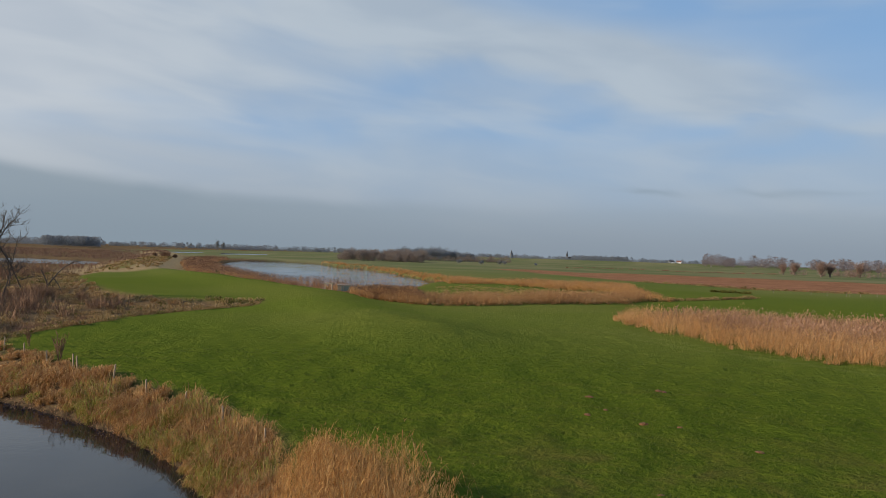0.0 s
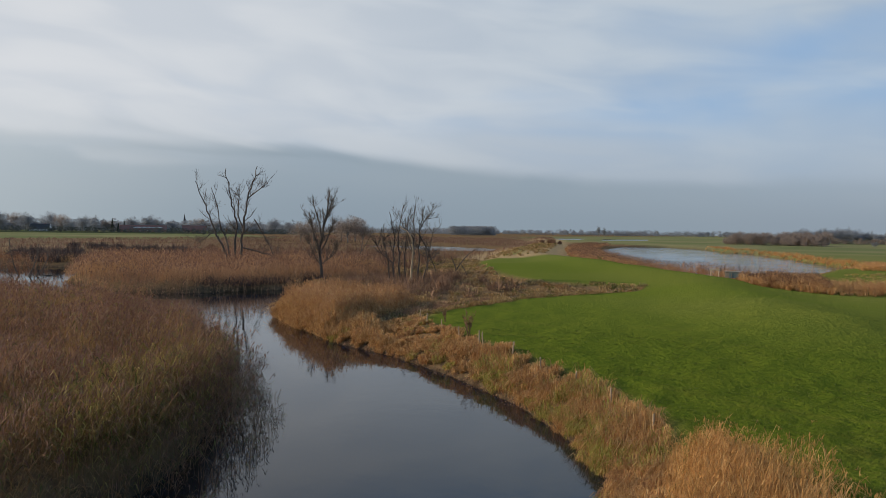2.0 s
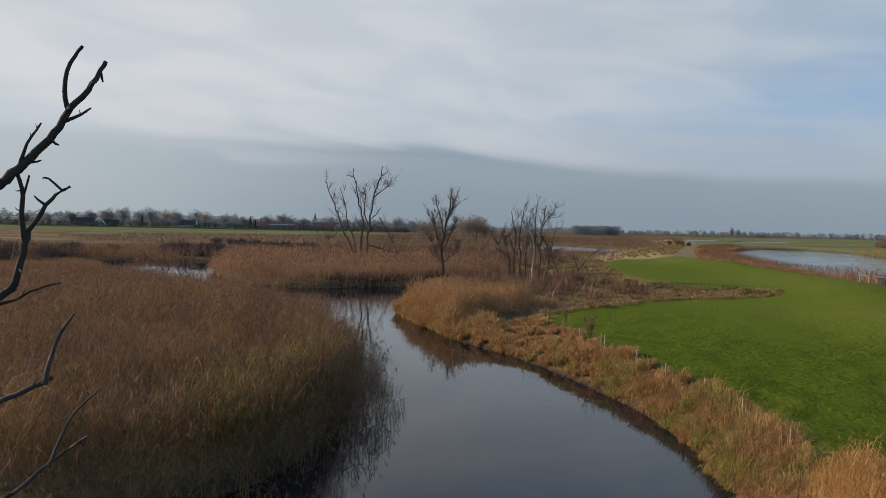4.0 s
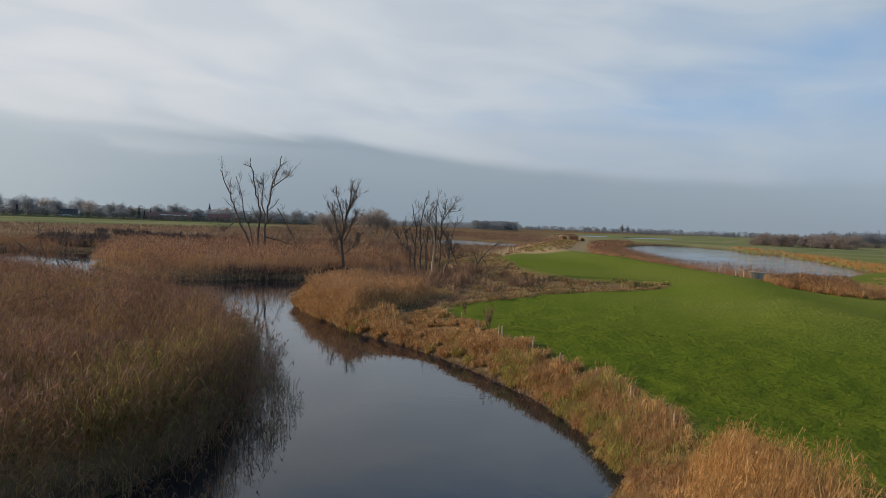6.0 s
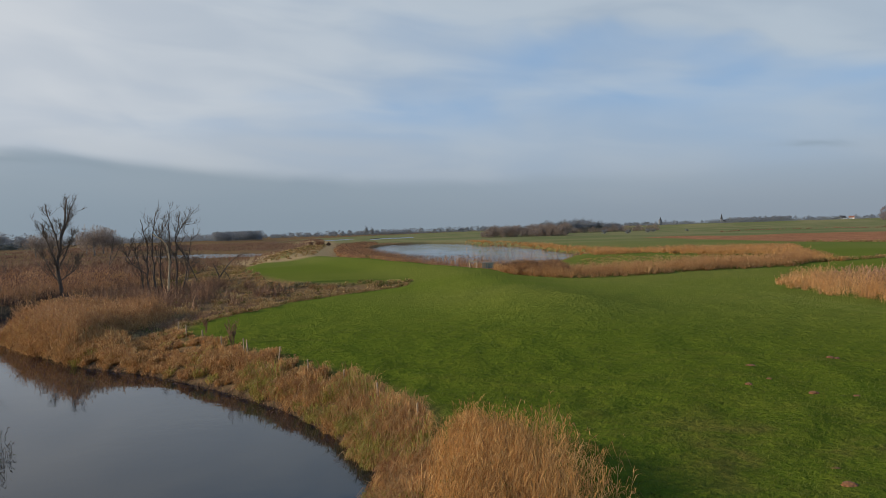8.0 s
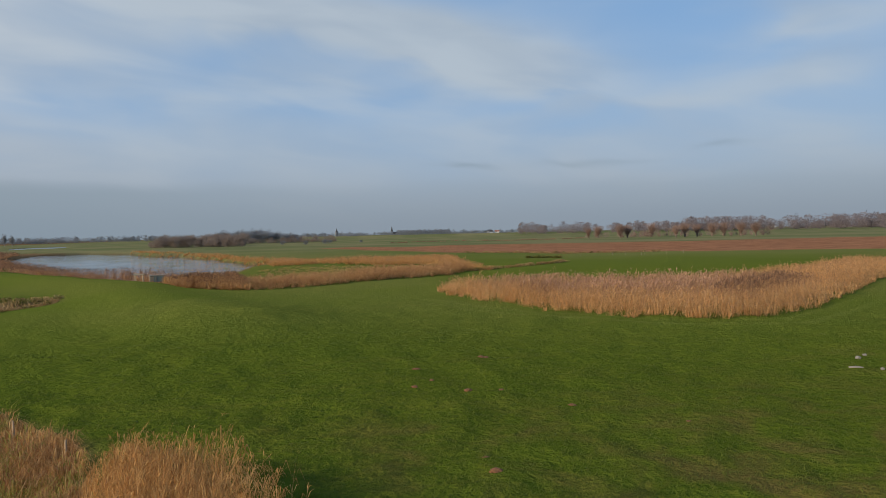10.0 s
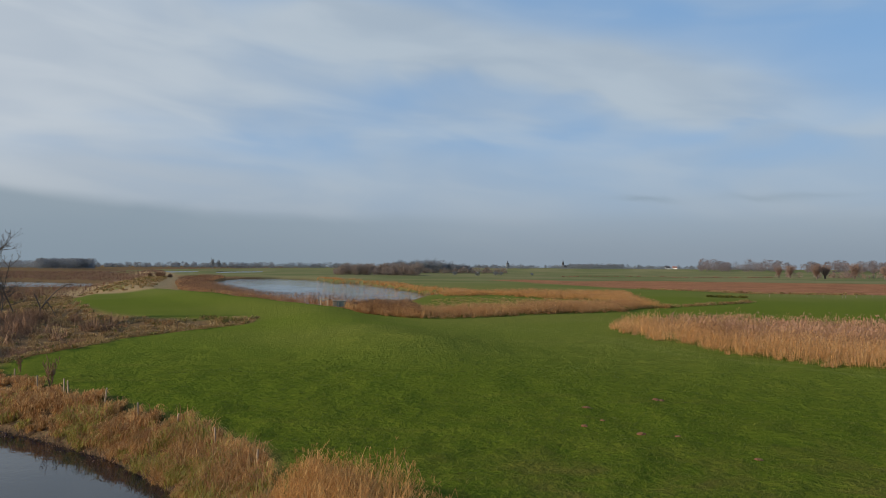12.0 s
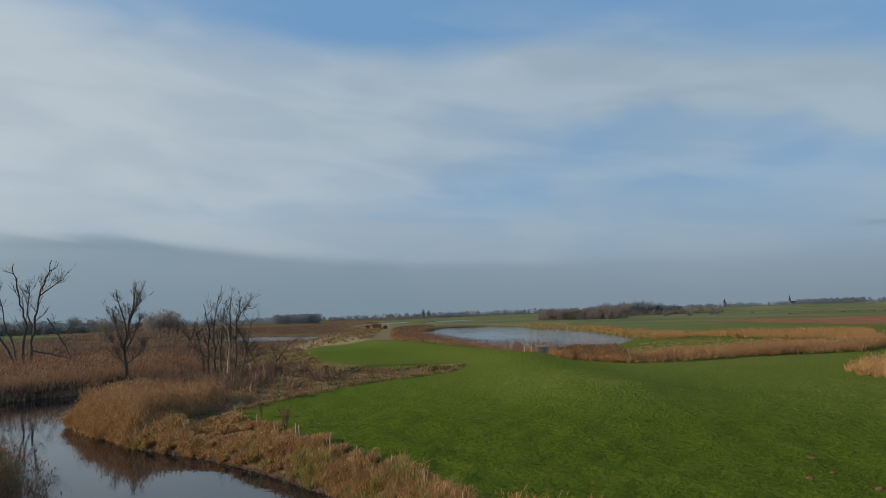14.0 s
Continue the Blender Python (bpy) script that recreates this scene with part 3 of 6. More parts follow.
def reeds(name, poly, n, tall, mats, label, seed, near=25.0, power=1.6, width=0.010, leaves=3, plume=True, wind=(0.5, 0.15), green=0.0, spread=0.22, clumps=0.0, category="reeds", plume_size=1.0, edge=0.38, thin=1.4, upright=1.2, bare=None, feather=1, sink=None):
    """A stand of reeds: a leaning stem, ribbon leaves and a feathery plume each. mats: dry leaf, plume, green leaf."""
    rb = Ribbons(seed)
    rng = rb.rng
    xy, far = scatter(rng, poly, n, near, power, clumps)
    inner = -sdf(xy[:, 0], xy[:, 1], poly)
    keep = rng.uniform(size=len(xy)) < 0.25 + 0.75 * step(inner, 0.0, thin)
    if bare:
        keep &= (sdf(xy[:, 0], xy[:, 1], bare) > 0.8) | (rng.uniform(size=len(xy)) < 0.22)
    xy, far, inner = xy[keep], far[keep], inner[keep]
    n = len(xy)
    z = np.maximum(height(xy[:, 0], xy[:, 1]), -0.35)
    base = np.column_stack([xy, z - 0.03])
    lump = 0.5 + 0.5 * np.sin(xy[:, 0] * 0.9 + 2 * np.sin(xy[:, 1] * 0.37)) * np.sin(xy[:, 1] * 0.8 + 1.3)
    wide = value_noise(xy[:, 0] * 0.22, xy[:, 1] * 0.22, seed)
    h = tall * rng.normal(0.88, 0.13, n).clip(0.4, 1.3) * (0.60 + 0.18 * lump + 0.36 * wide + 0.34 * value_noise(xy[:, 0] * 1.5, xy[:, 1] * 1.5, seed + 5))
    h = h * (1 - edge + edge * step(inner, 0.0, 1.6))
    if sink:
        h = h * (1 - sink[2] * step(np.hypot(xy[:, 0], xy[:, 1]), sink[0], sink[1]))
    w = width * far ** 0.85 * rng.uniform(0.7, 1.3, n)
    lean = np.column_stack([rng.normal(wind[0] * 0.25, spread, n), rng.normal(wind[1] * 0.25, spread, n)]) * (h * 0.6)[:, None]

    def at(k, extra=0.0):
        return base + np.column_stack([lean * (k ** 1.7)[:, None], h * (k - 0.10 * k * k * np.hypot(lean[:, 0], lean[:, 1]) / h + extra)])

    one = np.ones(n)
    rb.add(base, at(one * 0.55), at(one), w * 0.55, 1.1, 0)
    for leaf in range(leaves):
        k = rng.uniform(0.12, 0.92, n)
        start = at(k)
        a = rng.normal(math.atan2(wind[1], wind[0]), 1.25, n)
        size = h * rng.uniform(0.16, 0.34, n)
        out = np.column_stack([np.cos(a), np.sin(a), 0 * a]) * (size / upright)[:, None]
        rise = rng.uniform(0.3, 0.95, n) * size * upright
        mid = start + out * 0.5 + np.column_stack([0 * a, 0 * a, rise * 0.75])
        tip = start + out * 1.05 + np.column_stack([0 * a, 0 * a, rise * rng.uniform(-0.3, 1.0, n)])
        slot = np.where(rng.uniform(size=n) < green * (1.2 - k), 2, 0)
        for s in (0, 2):
            pick = slot == s
            if pick.any():
                rb.add(start[pick], mid[pick], tip[pick], (w * 1.15)[pick], 1.1, s)
    if plume:
        pick = rng.uniform(size=n) < 0.75
        top = at(one)[pick]
        size = tall * 0.13 * plume_size * rng.uniform(0.7, 1.3, pick.sum())
        droop = np.column_stack([rng.normal(wind[0], 0.5, len(top)), rng.normal(wind[1], 0.5, len(top))]) * (size * 0.55)[:, None]
        rb.add(top, top + np.column_stack([droop * 0.4, size * 0.6]), top + np.column_stack([droop, size]), w[pick] * 1.7 * plume_size, 1.1, 1)
        for barb in range(feather - 1):
            root = top + np.column_stack([droop * 0.3, size * rng.uniform(-0.25, 0.5, len(top))])
            fan = rng.normal(0, 0.55, (len(top), 2)) * size[:, None] + droop * 0.4
            rb.add(root, root + np.column_stack([fan * 0.45, size * 0.32]), root + np.column_stack([fan, size * rng.uniform(0.1, 0.6, len(top))]), w[pick] * 1.2 * plume_size, 1.1, 1)
    return tagged(rb.link(name, mats), label, category, kind="stuff")


LEFT_BED = [(-13.6, 4), (-13.7, 10.2), (-14.8, 13.3), (-16.9, 16.6), (-20.1, 20.2), (-23.8, 23.5), (-29.4, 27.4), (-33.5, 30.2), (-39, 32.8), (-48, 35.6), (-60, 38), (-68, 38.2), (-78, 38.6), (-86, 37.0), (-78, 27), (-64, 17), (-40, 5), (-30, 2)]
BED_BEYOND = [(-68, 38.4), (-84, 39.6), (-96, 43), (-108, 46), (-116, 38), (-100, 26), (-80, 20), (-78, 28), (-87, 37.6)]
ISLAND = [(-53, 61), (-51.4, 55.3), (-53.6, 52.3), (-55.4, 47.3), (-58.6, 43.7), (-64, 43.1), (-79, 48), (-89.5, 56), (-104, 66), (-112, 78), (-95, 95), (-70, 92), (-52, 78)]
SPIT = [(-36.8, 38.3), (-30.6, 34.3), (-26.6, 32.0), (-26.5, 36), (-28, 44), (-31, 48.5), (-33, 49), (-40, 46)]
BANK = [(-4.75, 12), (-5.6, 17.75), (-8.1, 21.4), (-10.9, 24.12), (-15.6, 27.42), (-20.55, 29.95), (-26, 31.7), (-25.4, 36.5), (-23.8, 37.6), (-22.4, 35.6), (-20.8, 33.9), (-17.0, 30.8), (-14.9, 29.4), (-12.7, 27.8), (-10.5, 25.9), (-8.5, 24.2), (-6.6, 22.3), (-4.7, 19.8), (-3.6, 16.5), (-3.2, 12)]
NEAR_CLUMP = [(-3.8, 16.8), (-3.0, 17.0), (-2.2, 16.9), (-1.3, 16.2), (-0.7, 14.4), (-0.3, 12.6), (0.1, 10.8), (-0.8, 9.5), (-2.2, 9.5), (-3.1, 13)]
GOLD_BED = [(14.4, 60.5), (14.7, 57.7), (15.5, 51.4), (16.8, 47.1), (18.0, 41.7), (19.9, 38.3), (21.5, 36.4), (23.8, 34.6), (27.1, 34.1), (30.8, 35.5), (37.6, 40.3), (50.7, 50.3), (64.4, 61.3), (80, 72.5), (76, 79), (58, 68), (45, 60), (36, 59), (26, 63), (17, 64)]
GOLD_INNER = [(17.5, 61), (18.5, 54), (20.5, 47.5), (24.0, 42.5), (29, 41.0), (37, 46), (50, 55.5), (45, 58.5), (36, 57.5), (26, 61.5)]
STRIP_NEAR = [(-12, 90), (-10.8, 83), (-8.5, 75.2), (-1.4, 72.4), (-2, 82), (-7, 86), (-9, 95)]
STRIP_LOW = [(-3.4, 73.2), (-1.4, 72.4), (2.5, 73.2), (7.1, 75.6), (12, 78.4), (17.3, 81.4), (22.4, 85), (28.4, 95), (24, 95), (17, 91.5), (8, 83), (-2, 80)]
STRIP_PATH = [(-14, 93), (-28.4, 106.6), (-44.2, 133.4), (-57, 158), (-69.5, 188), (-87, 234), (-102, 285), (-105, 320), (-100, 332), (-89, 285), (-76, 232), (-55, 180), (-40, 146), (-27, 120), (-16, 107), (-9, 96)]
STRIP_FAR = [(0.5, 127), (4, 126), (10, 129), (13.5, 124), (18, 118.6), (24, 116), (26, 110), (25, 92), (30, 92), (33, 118), (38, 140), (32, 146), (18, 142), (8, 142), (2.2, 156), (-5.0, 183), (-13.6, 219.5), (-27.6, 257.5), (-38.6, 277), (-50, 305), (-55, 312), (-40, 272), (-29.5, 256), (-16, 216), (-7.6, 183), (0.2, 150)]
ROUGH = [(-26, 32.2), (-23.6, 35.2), (-24.3, 39.8), (-23.8, 45.7), (-23.4, 52.0), (-21.2, 58.1), (-17.6, 64.6), (-18.2, 68.4), (-29.2, 70.9), (-36, 77), (-58, 110), (-64, 125), (-95, 150), (-75, 92), (-52, 78), (-53, 62), (-42, 47), (-33, 49), (-31, 48.5), (-28, 44), (-26.5, 36)]
MARSH = [(-62, 120), (-71, 150), (-90, 200), (-112, 185), (-128, 200), (-150, 226), (-190, 268), (-330, 330), (-300, 150), (-260, 100), (-112, 70), (-95, 95), (-75, 92), (-95, 150)]
MARSH_FAR = [(-90, 200), (-118, 246), (-150, 264), (-186, 292), (-330, 330), (-420, 520), (-215, 560), (-140, 350), (-103, 245)]

def tussocks(name, poly, clumps, blades, size, mats, label, seed, near, width, green, droop=(0.15, -0.1), lush_spots=(), shore=None):
    """Fountains of long blades that arch over and droop, one clump beside the other."""
    rb = Ribbons(seed)
    rng = rb.rng
    xy, far = scatter(rng, poly, clumps, near, 1.0)
    scale = rng.uniform(0.45, 1.25, len(xy)) * (0.7 + 0.6 * value_noise(xy[:, 0] * 0.8, xy[:, 1] * 0.8, seed))
    if shore:
        scale = scale * (0.72 + 0.28 * step(sdf(xy[:, 0], xy[:, 1], shore), 0.1, 1.0) - 0.40 * step(sdf(xy[:, 0], xy[:, 1], shore), 1.3, 2.2))
    who = np.repeat(np.arange(len(xy)), blades)
    n = len(who)
    a = rng.uniform(0, 6.283, n)
    spot = xy[who] + np.column_stack([np.cos(a), np.sin(a)]) * (rng.uniform(0, 0.34, n) * scale[who])[:, None]
    base = np.column_stack([spot, np.maximum(height(spot[:, 0], spot[:, 1]), -0.1) - 0.02])
    long = size * scale[who] * rng.uniform(0.5, 1.2, n)
    b = a + rng.normal(0, 0.7, n)
    out = np.column_stack([np.cos(b) + droop[0], np.sin(b) + droop[1], 0 * b]) * (long * rng.uniform(0.25, 0.75, n))[:, None]
    rise = np.column_stack([0 * b, 0 * b, long])
    mid = base + out * 0.35 + rise * 0.68
    sag = math.hypot(*droop)
    tip = base + out + rise * rng.uniform(0.35 - 0.4 * sag, 0.97 - 0.25 * sag, n)[:, None]
    chance = np.full(len(xy), green)
    for x, y, r in lush_spots:
        chance = np.maximum(chance, 0.85 * np.exp(-((xy[:, 0] - x) ** 2 + (xy[:, 1] - y) ** 2) / r ** 2))
    lush = rng.uniform(size=len(xy)) < chance
    slot = np.where(lush[who] & (rng.uniform(size=n) < 0.7), 1, 0)
    w = width * far[who] ** 0.85 * rng.uniform(0.7, 1.4, n)
    for k in (0, 1):
        pick = slot == k
        rb.add(base[pick], mid[pick], tip[pick], w[pick], 1.1, k)
    return tagged(rb.link(name, mats), label, "grass", kind="stuff")


reeds("reed_bed", LEFT_BED, 29000, 1.85, [REED_DARK, PLUME, REED_GREEN], "dense brown reed bed with feathery plumes beside the river", 11, 24, 1.5, 0.0092, 4, True, (0.3, 0.1), 0.24, 0.34, 0.55, "reeds", 0.8, 0.30, 1.9, 1.1, None, 3, (42, 72, 0.40))
reeds("reed_bed", [(-14.4, 9), (-15.8, 13.0), (-18.2, 16.0), (-21.0, 19.4), (-24.6, 23.1), (-30, 27.6), (-33, 28.8), (-28, 23.9), (-23.5, 18.6), (-20.5, 14.5), (-18.5, 9)], 3600, 1.95, [REED_OLIVE, PLUME, REED_GREEN], "still greenish yellow reeds along the edge of the brown bed", 101, 24, 1.2, 0.009, 5, False, (0.3, 0.1), 0.7, 0.32, 0.7, "reeds", 0.9, 0.30, 1.6, 1.1)
reeds("reed_bed", BED_BEYOND, 3500, 0.55, [REED_DARK, PLUME, REED_GREEN], "low brown reeds before the pool in the marsh", 92, 60, 1.0, 0.02, 3, True, (0.3, 0.1), 0.1, 0.3)
reeds("reed_bed", ISLAND, 13000, 2.0, [REED_RED, PLUME, REED_GREEN], "reddish brown reeds on the marsh islet below dead trees", 12, 60, 1.2, 0.017, 3, True, (0.4, 0.1), 0.0, 0.22, 0.0, "reeds", 1.0, 0.25, 0.25)
reeds("reed_bed", SPIT, 9000, 1.5, [REED_TAN, PLUME_PALE, REED_GREEN], "tawny reeds on the point between river and pasture", 13, 45, 1.2, 0.012, 4, True, (-0.4, -0.2), 0.0, 0.3, 0.5, "reeds", 1.0, 0.5, 1.6, 1.2, None, 2)
tussocks("bank_grass", BANK, 680, 160, 0.62, [BANK_GRASS, BANK_GREEN], "shaggy bleached tawny grass and sedge drooping over the river bank", 14, 22, 0.0075, 0.10, (0.10, -0.34), [(-6.9, 20.6, 1.3), (-8.8, 22.6, 1.2), (-5.9, 18.6, 1.3), (-12.9, 26.0, 0.9)], RIVER_BANK)
tussocks("point_grass", [(-36.8, 38.3), (-30.6, 34.3), (-26.0, 31.9), (-24.2, 33.2), (-26, 35), (-30, 37.5), (-34.5, 41), (-38, 43)], 380, 80, 1.0, [BANK_GRASS, REED_GREEN], "arching straw-coloured sedge at the edge of the point", 41, 40, 0.013, 0.03, (-0.25, -0.4))
reeds("bank_reeds", BANK, 300, 0.42, [BANK_GRASS, PLUME, REED_GREEN], "low bleached reeds among the sedge of the river bank", 45, 22, 1.2, 0.008, 4, False, (0.5, -0.4), 0.12, 0.4, 0.5)
reeds("bank_reeds", NEAR_CLUMP, 7000, 1.02, [REED_ORANGE, REED_GOLD, REED_GREEN], "tall golden reeds at the pasture's corner by the river", 15, 20, 1.0, 0.0046, 4, True, (0.25, 0.0), 0.06, 0.15, 0.5, "reeds", 0.75, 0.14, 0.9, 1.5, None, 3)
reeds("bank_reeds", [(-3.4, 16.6), (-2.0, 16.7), (-0.6, 15.6), (0.3, 13.4), (0.9, 10.8), (-0.8, 9.8), (-2.4, 11.5)], 1100, 1.36, [REED_ORANGE, REED_GOLD, REED_GREEN], "tall single reed stems over the golden clump", 74, 20, 1.0, 0.0048, 4, True, (0.3, 0.0), 0.0, 0.11, 0.4, "reeds", 0.7, 0.2, 0.9, 1.4, None, 4)
reeds("reed_bed", GOLD_BED, 26000, 1.18, [REED_PALE, PLUME_PALE, REED_GREEN], "pale golden reed bed in a hollow of the pasture", 16, 45, 1.2, 0.0095, 3, True, (0.3, 0.0), 0.0, 0.26, 0.6, "reeds", 0.9, 0.5, 1.0, 1.3, GOLD_INNER, 2)
reeds("reed_bed", [(27.5, 38.5), (32.5, 40), (39, 44.8), (47, 51), (43, 55), (34, 47.5), (29, 43)], 3600, 1.35, [REED_RED, PLUME_DARK, REED_GREEN], "taller rusty reeds at the end of the golden bed", 107, 45, 1.0, 0.010, 3, True, (0.3, 0.0), 0.0, 0.26, 0.6, "reeds", 0.9, 0.4, 1.2, 1.3, None, 2)
tussocks("reed_litter", GOLD_BED, 1000, 30, 0.75, [REED_PALE, REED_GREEN], "fallen leaves and short stems at the foot of the golden reeds", 73, 45, 0.014, 0.0)
reeds("reed_bed", GOLD_INNER, 12000, 1.12, [REED_RED, PLUME_PINK, REED_GREEN], "pinkish brown plumes in the middle of the golden reed bed", 48, 45, 1.2, 0.008, 2, True, (0.3, 0.0), 0.0, 0.28, 0.85, "reeds", 1.4, 0.38, 1.4, 1.2, None, 2)
reeds("reed_strip", STRIP_NEAR, 11000, 1.22, [REED_TAN, PLUME_DARK, REED_GREEN], "strip of brown reeds along the ditch behind the pasture", 17, 80, 1.0, 0.013, 3, True, (0.3, 0.0), 0.0, 0.28, 0.6, "reeds", 1.0)
tussocks("ditch_grass", STRIP_NEAR, 480, 30, 0.8, [REED_TAN, REED_GREEN], "tawny dead grass at the foot of the ditch reeds", 70, 80, 0.020, 0.05)
reeds("reed_strip", STRIP_LOW, 10000, 1.18, [REED_TAN, PLUME_PALE, REED_GREEN], "low strip of brown reeds along the ditch behind the pasture", 47, 80, 1.0, 0.013, 2, True, (0.3, 0.0), 0.0, 0.28, 0.6)
tussocks("ditch_grass", [(-1, 86), (8, 86), (17, 93), (24, 97), (24, 112), (14, 118), (4, 122), (-1, 110)], 520, 20, 0.26, [TUSSOCK, BANK_GREEN], "mixed tan and green grass between the reed strips", 106, 90, 0.022, 0.6)
tussocks("ditch_grass", STRIP_PATH, 420, 26, 1.1, [REED_TAN, REED_GREEN], "tan dead grass at the foot of the pond reeds", 72, 110, 0.034, 0.05)
tussocks("ditch_grass", STRIP_LOW, 480, 28, 0.7, [REED_TAN, REED_GREEN], "tawny dead grass along the low ditch reeds", 71, 80, 0.020, 0.12)
reeds("reed_strip", STRIP_PATH, 10000, 1.6, [REED_RED, PLUME_DARK, REED_GREEN], "red-brown reeds between the dyke track and the pond", 18, 100, 1.0, 0.020, 2, True, (0.3, 0.0), 0.0, 0.28, 0.6, "reeds", 1.0)
reeds("reed_strip", STRIP_FAR, 9500, 1.0, [REED_ORANGE, PLUME_PALE, REED_GREEN], "golden reed fringe along the pond's far shore", 19, 130, 1.0, 0.030, 3, True, (0.3, 0.0), 0.0, 0.34, 0.85)
tussocks("ditch_grass", STRIP_FAR, 520, 22, 0.8, [REED_ORANGE, REED_GREEN], "golden dead grass at the foot of the far reeds", 112, 130, 0.034, 0.05)
tussocks("sedge_tussocks", ROUGH, 1900, 26, 0.45, [TUSSOCK, REED_GREEN], "straw-coloured sedge tussocks in the rough marsh", 42, 55, 0.022, 0.12, (0.45, -0.55))
reeds("marsh_tussocks", ROUGH, 1200, 0.30, [TUSSOCK, TUSSOCK, REED_GREEN], "rough straw-coloured tussocks and low brown scrub in the marsh", 20, 55, 1.2, 0.022, 3, False, (0.2, 0.0), 0.1, 0.5, 0.6, "rough grass")
reeds("marsh_reeds", MARSH, 11000, 0.8, [MARSH_REED, MARSH_REED, REED_GREEN], "wide red-brown reed marsh with pools", 21, 120, 1.0, 0.06, 2, True, (0.3, 0.0), 0.0, 0.3, 0.5)
reeds("water_reeds", [(-12.4, 5), (-12.3, 10.5), (-13.6, 13.2), (-15.6, 16.4), (-17.8, 18.9), (-20.6, 21.0), (-24, 23.0), (-24, 22.1), (-18.6, 18.2), (-14.6, 13), (-13.4, 10.5), (-13.4, 5)], 1500, 1.35, [REED_DARK, PLUME, REED_GREEN], "sparse dark reed stems standing in the water", 46, 30, 1.0, 0.008, 3, False, (0.3, 0.0), 0.3, 0.12, 0.9)
reeds("marsh_reeds", [(-106, 60), (-112, 76), (-135, 66), (-160, 52), (-155, 38), (-114, 40), (-108, 50)], 4500, 1.3, [REED_DARK, PLUME, REED_GREEN], "dark brown reeds between the pool and the thicket", 49, 110, 1.0, 0.035, 3, True, (0.3, 0.0), 0.0, 0.3, 0.5)
reeds("marsh_reeds", MARSH_FAR, 8500, 0.95, [MARSH_REED, PLUME, REED_GREEN], "distant brown reed marsh beyond the pool", 22, 250, 1.0, 0.12, 2, False, (0.3, 0.0))


def pasture_grass():
    """Short grass blades on the part of the pasture that lies nearest."""
    rb = Ribbons(31)
    rng = rb.rng
    n = 42000
    a, r = rng.uniform(radians(-58), radians(40), n), 9.0 * np.exp(1.15 * rng.uniform(0, 1, n) ** 1.2)
    x, y = -np.sin(a) * r, np.cos(a) * r
    ok = (sdf(x, y, PASTURE) < -0.2) & (sdf(x, y, GOLD_BED) > 0.2)
    x, y, r = x[ok], y[ok], r[ok]
    base = np.column_stack([x, y, height(x, y) - 0.01])
    h = rng.uniform(0.03, 0.085, len(x)) * (1 + 0.5 * np.sin(x * 2.1 + np.sin(y * 1.7)) * np.sin(y * 2.3))
    b = rng.uniform(0, 6.283, len(x))
    out = np.column_stack([np.cos(b) + 0.4, np.sin(b), 0 * b]) * (h * 0.7)[:, None]
    up = np.column_stack([0 * b, 0 * b, h])
    rb.add(base, base + out * 0.4 + up * 0.7, base + out + up * 0.85, 0.0065 * (r / 15), 1.1, 0)
    # tufts left standing by the cattle, each a small fan
    m = 15000
    a, r = rng.uniform(radians(-58), radians(48), m), 10.0 * np.exp(1.35 * rng.uniform(0, 1, m))
    x, y = -np.sin(a) * r, np.cos(a) * r
    ok = (sdf(x, y, PASTURE) < -0.4) & (sdf(x, y, GOLD_BED) > 0.4) & (value_noise(x * 0.5, y * 0.5, 8) * value_noise(x * 2.2, y * 2.2, 9) > 0.12)
    who = np.repeat(np.arange(ok.sum()), 7)
    x, y, r = x[ok][who], y[ok][who], r[ok][who]
    x, y = x + rng.normal(0, 0.05, len(x)) * r / 15, y + rng.normal(0, 0.05, len(x)) * r / 15
    base = np.column_stack([x, y, height(x, y) - 0.01])
    h, b = rng.uniform(0.025, 0.07, len(x)), rng.uniform(0, 6.283, len(x))
    out, up = np.column_stack([np.cos(b) + 0.3, np.sin(b), 0 * b]) * (h * 0.8)[:, None], np.column_stack([0 * b, 0 * b, h])
    rb.add(base, base + out * 0.4 + up * 0.7, base + out + up * 0.8, 0.0065 * (r / 15), 1.1, 0)
    tagged(rb.link("pasture_grass", [GRASS]), "short grazed grass of the near pasture", "grass", kind="stuff")


pasture_grass()


# ---- wood: tubes for trunks and limbs ----
class Tubes:
    """Gathers tapered tubes along paths and links them as one mesh."""

    def __init__(self):
        self.verts, self.quads = [], []

    def add(self, path, r0, r1, sides=6):
        path = [Vector(p) for p in path]
        n = len(path)
        first = len(self.verts)
        for k, p in enumerate(path):
            along = (path[min(k + 1, n - 1)] - path[max(k - 1, 0)]).normalized()
            u = along.cross(Vector((0.31, 0.77, 0.55))).normalized()
            v = along.cross(u)
            r = r0 + (r1 - r0) * k / (n - 1)
            for j in range(sides):
                a = 6.28318 * j / sides
                self.verts.append(p + (u * math.cos(a) + v * math.sin(a)) * r * (1 + 0.10 * math.sin(3 * a + k)))
        for k in range(n - 1):
            for j in range(sides):
                i, m = first + k * sides, (j + 1) % sides
                self.quads.append((i + j, i + m, i + sides + m, i + sides + j))

    def link(self, name, mat, parent=None, label=""):
        ob = mesh_object(name, [tuple(v) for v in self.verts], self.quads, [mat], smooth=True)
        ob.parent = parent
        if label:
            tagged(ob, label)
        return ob


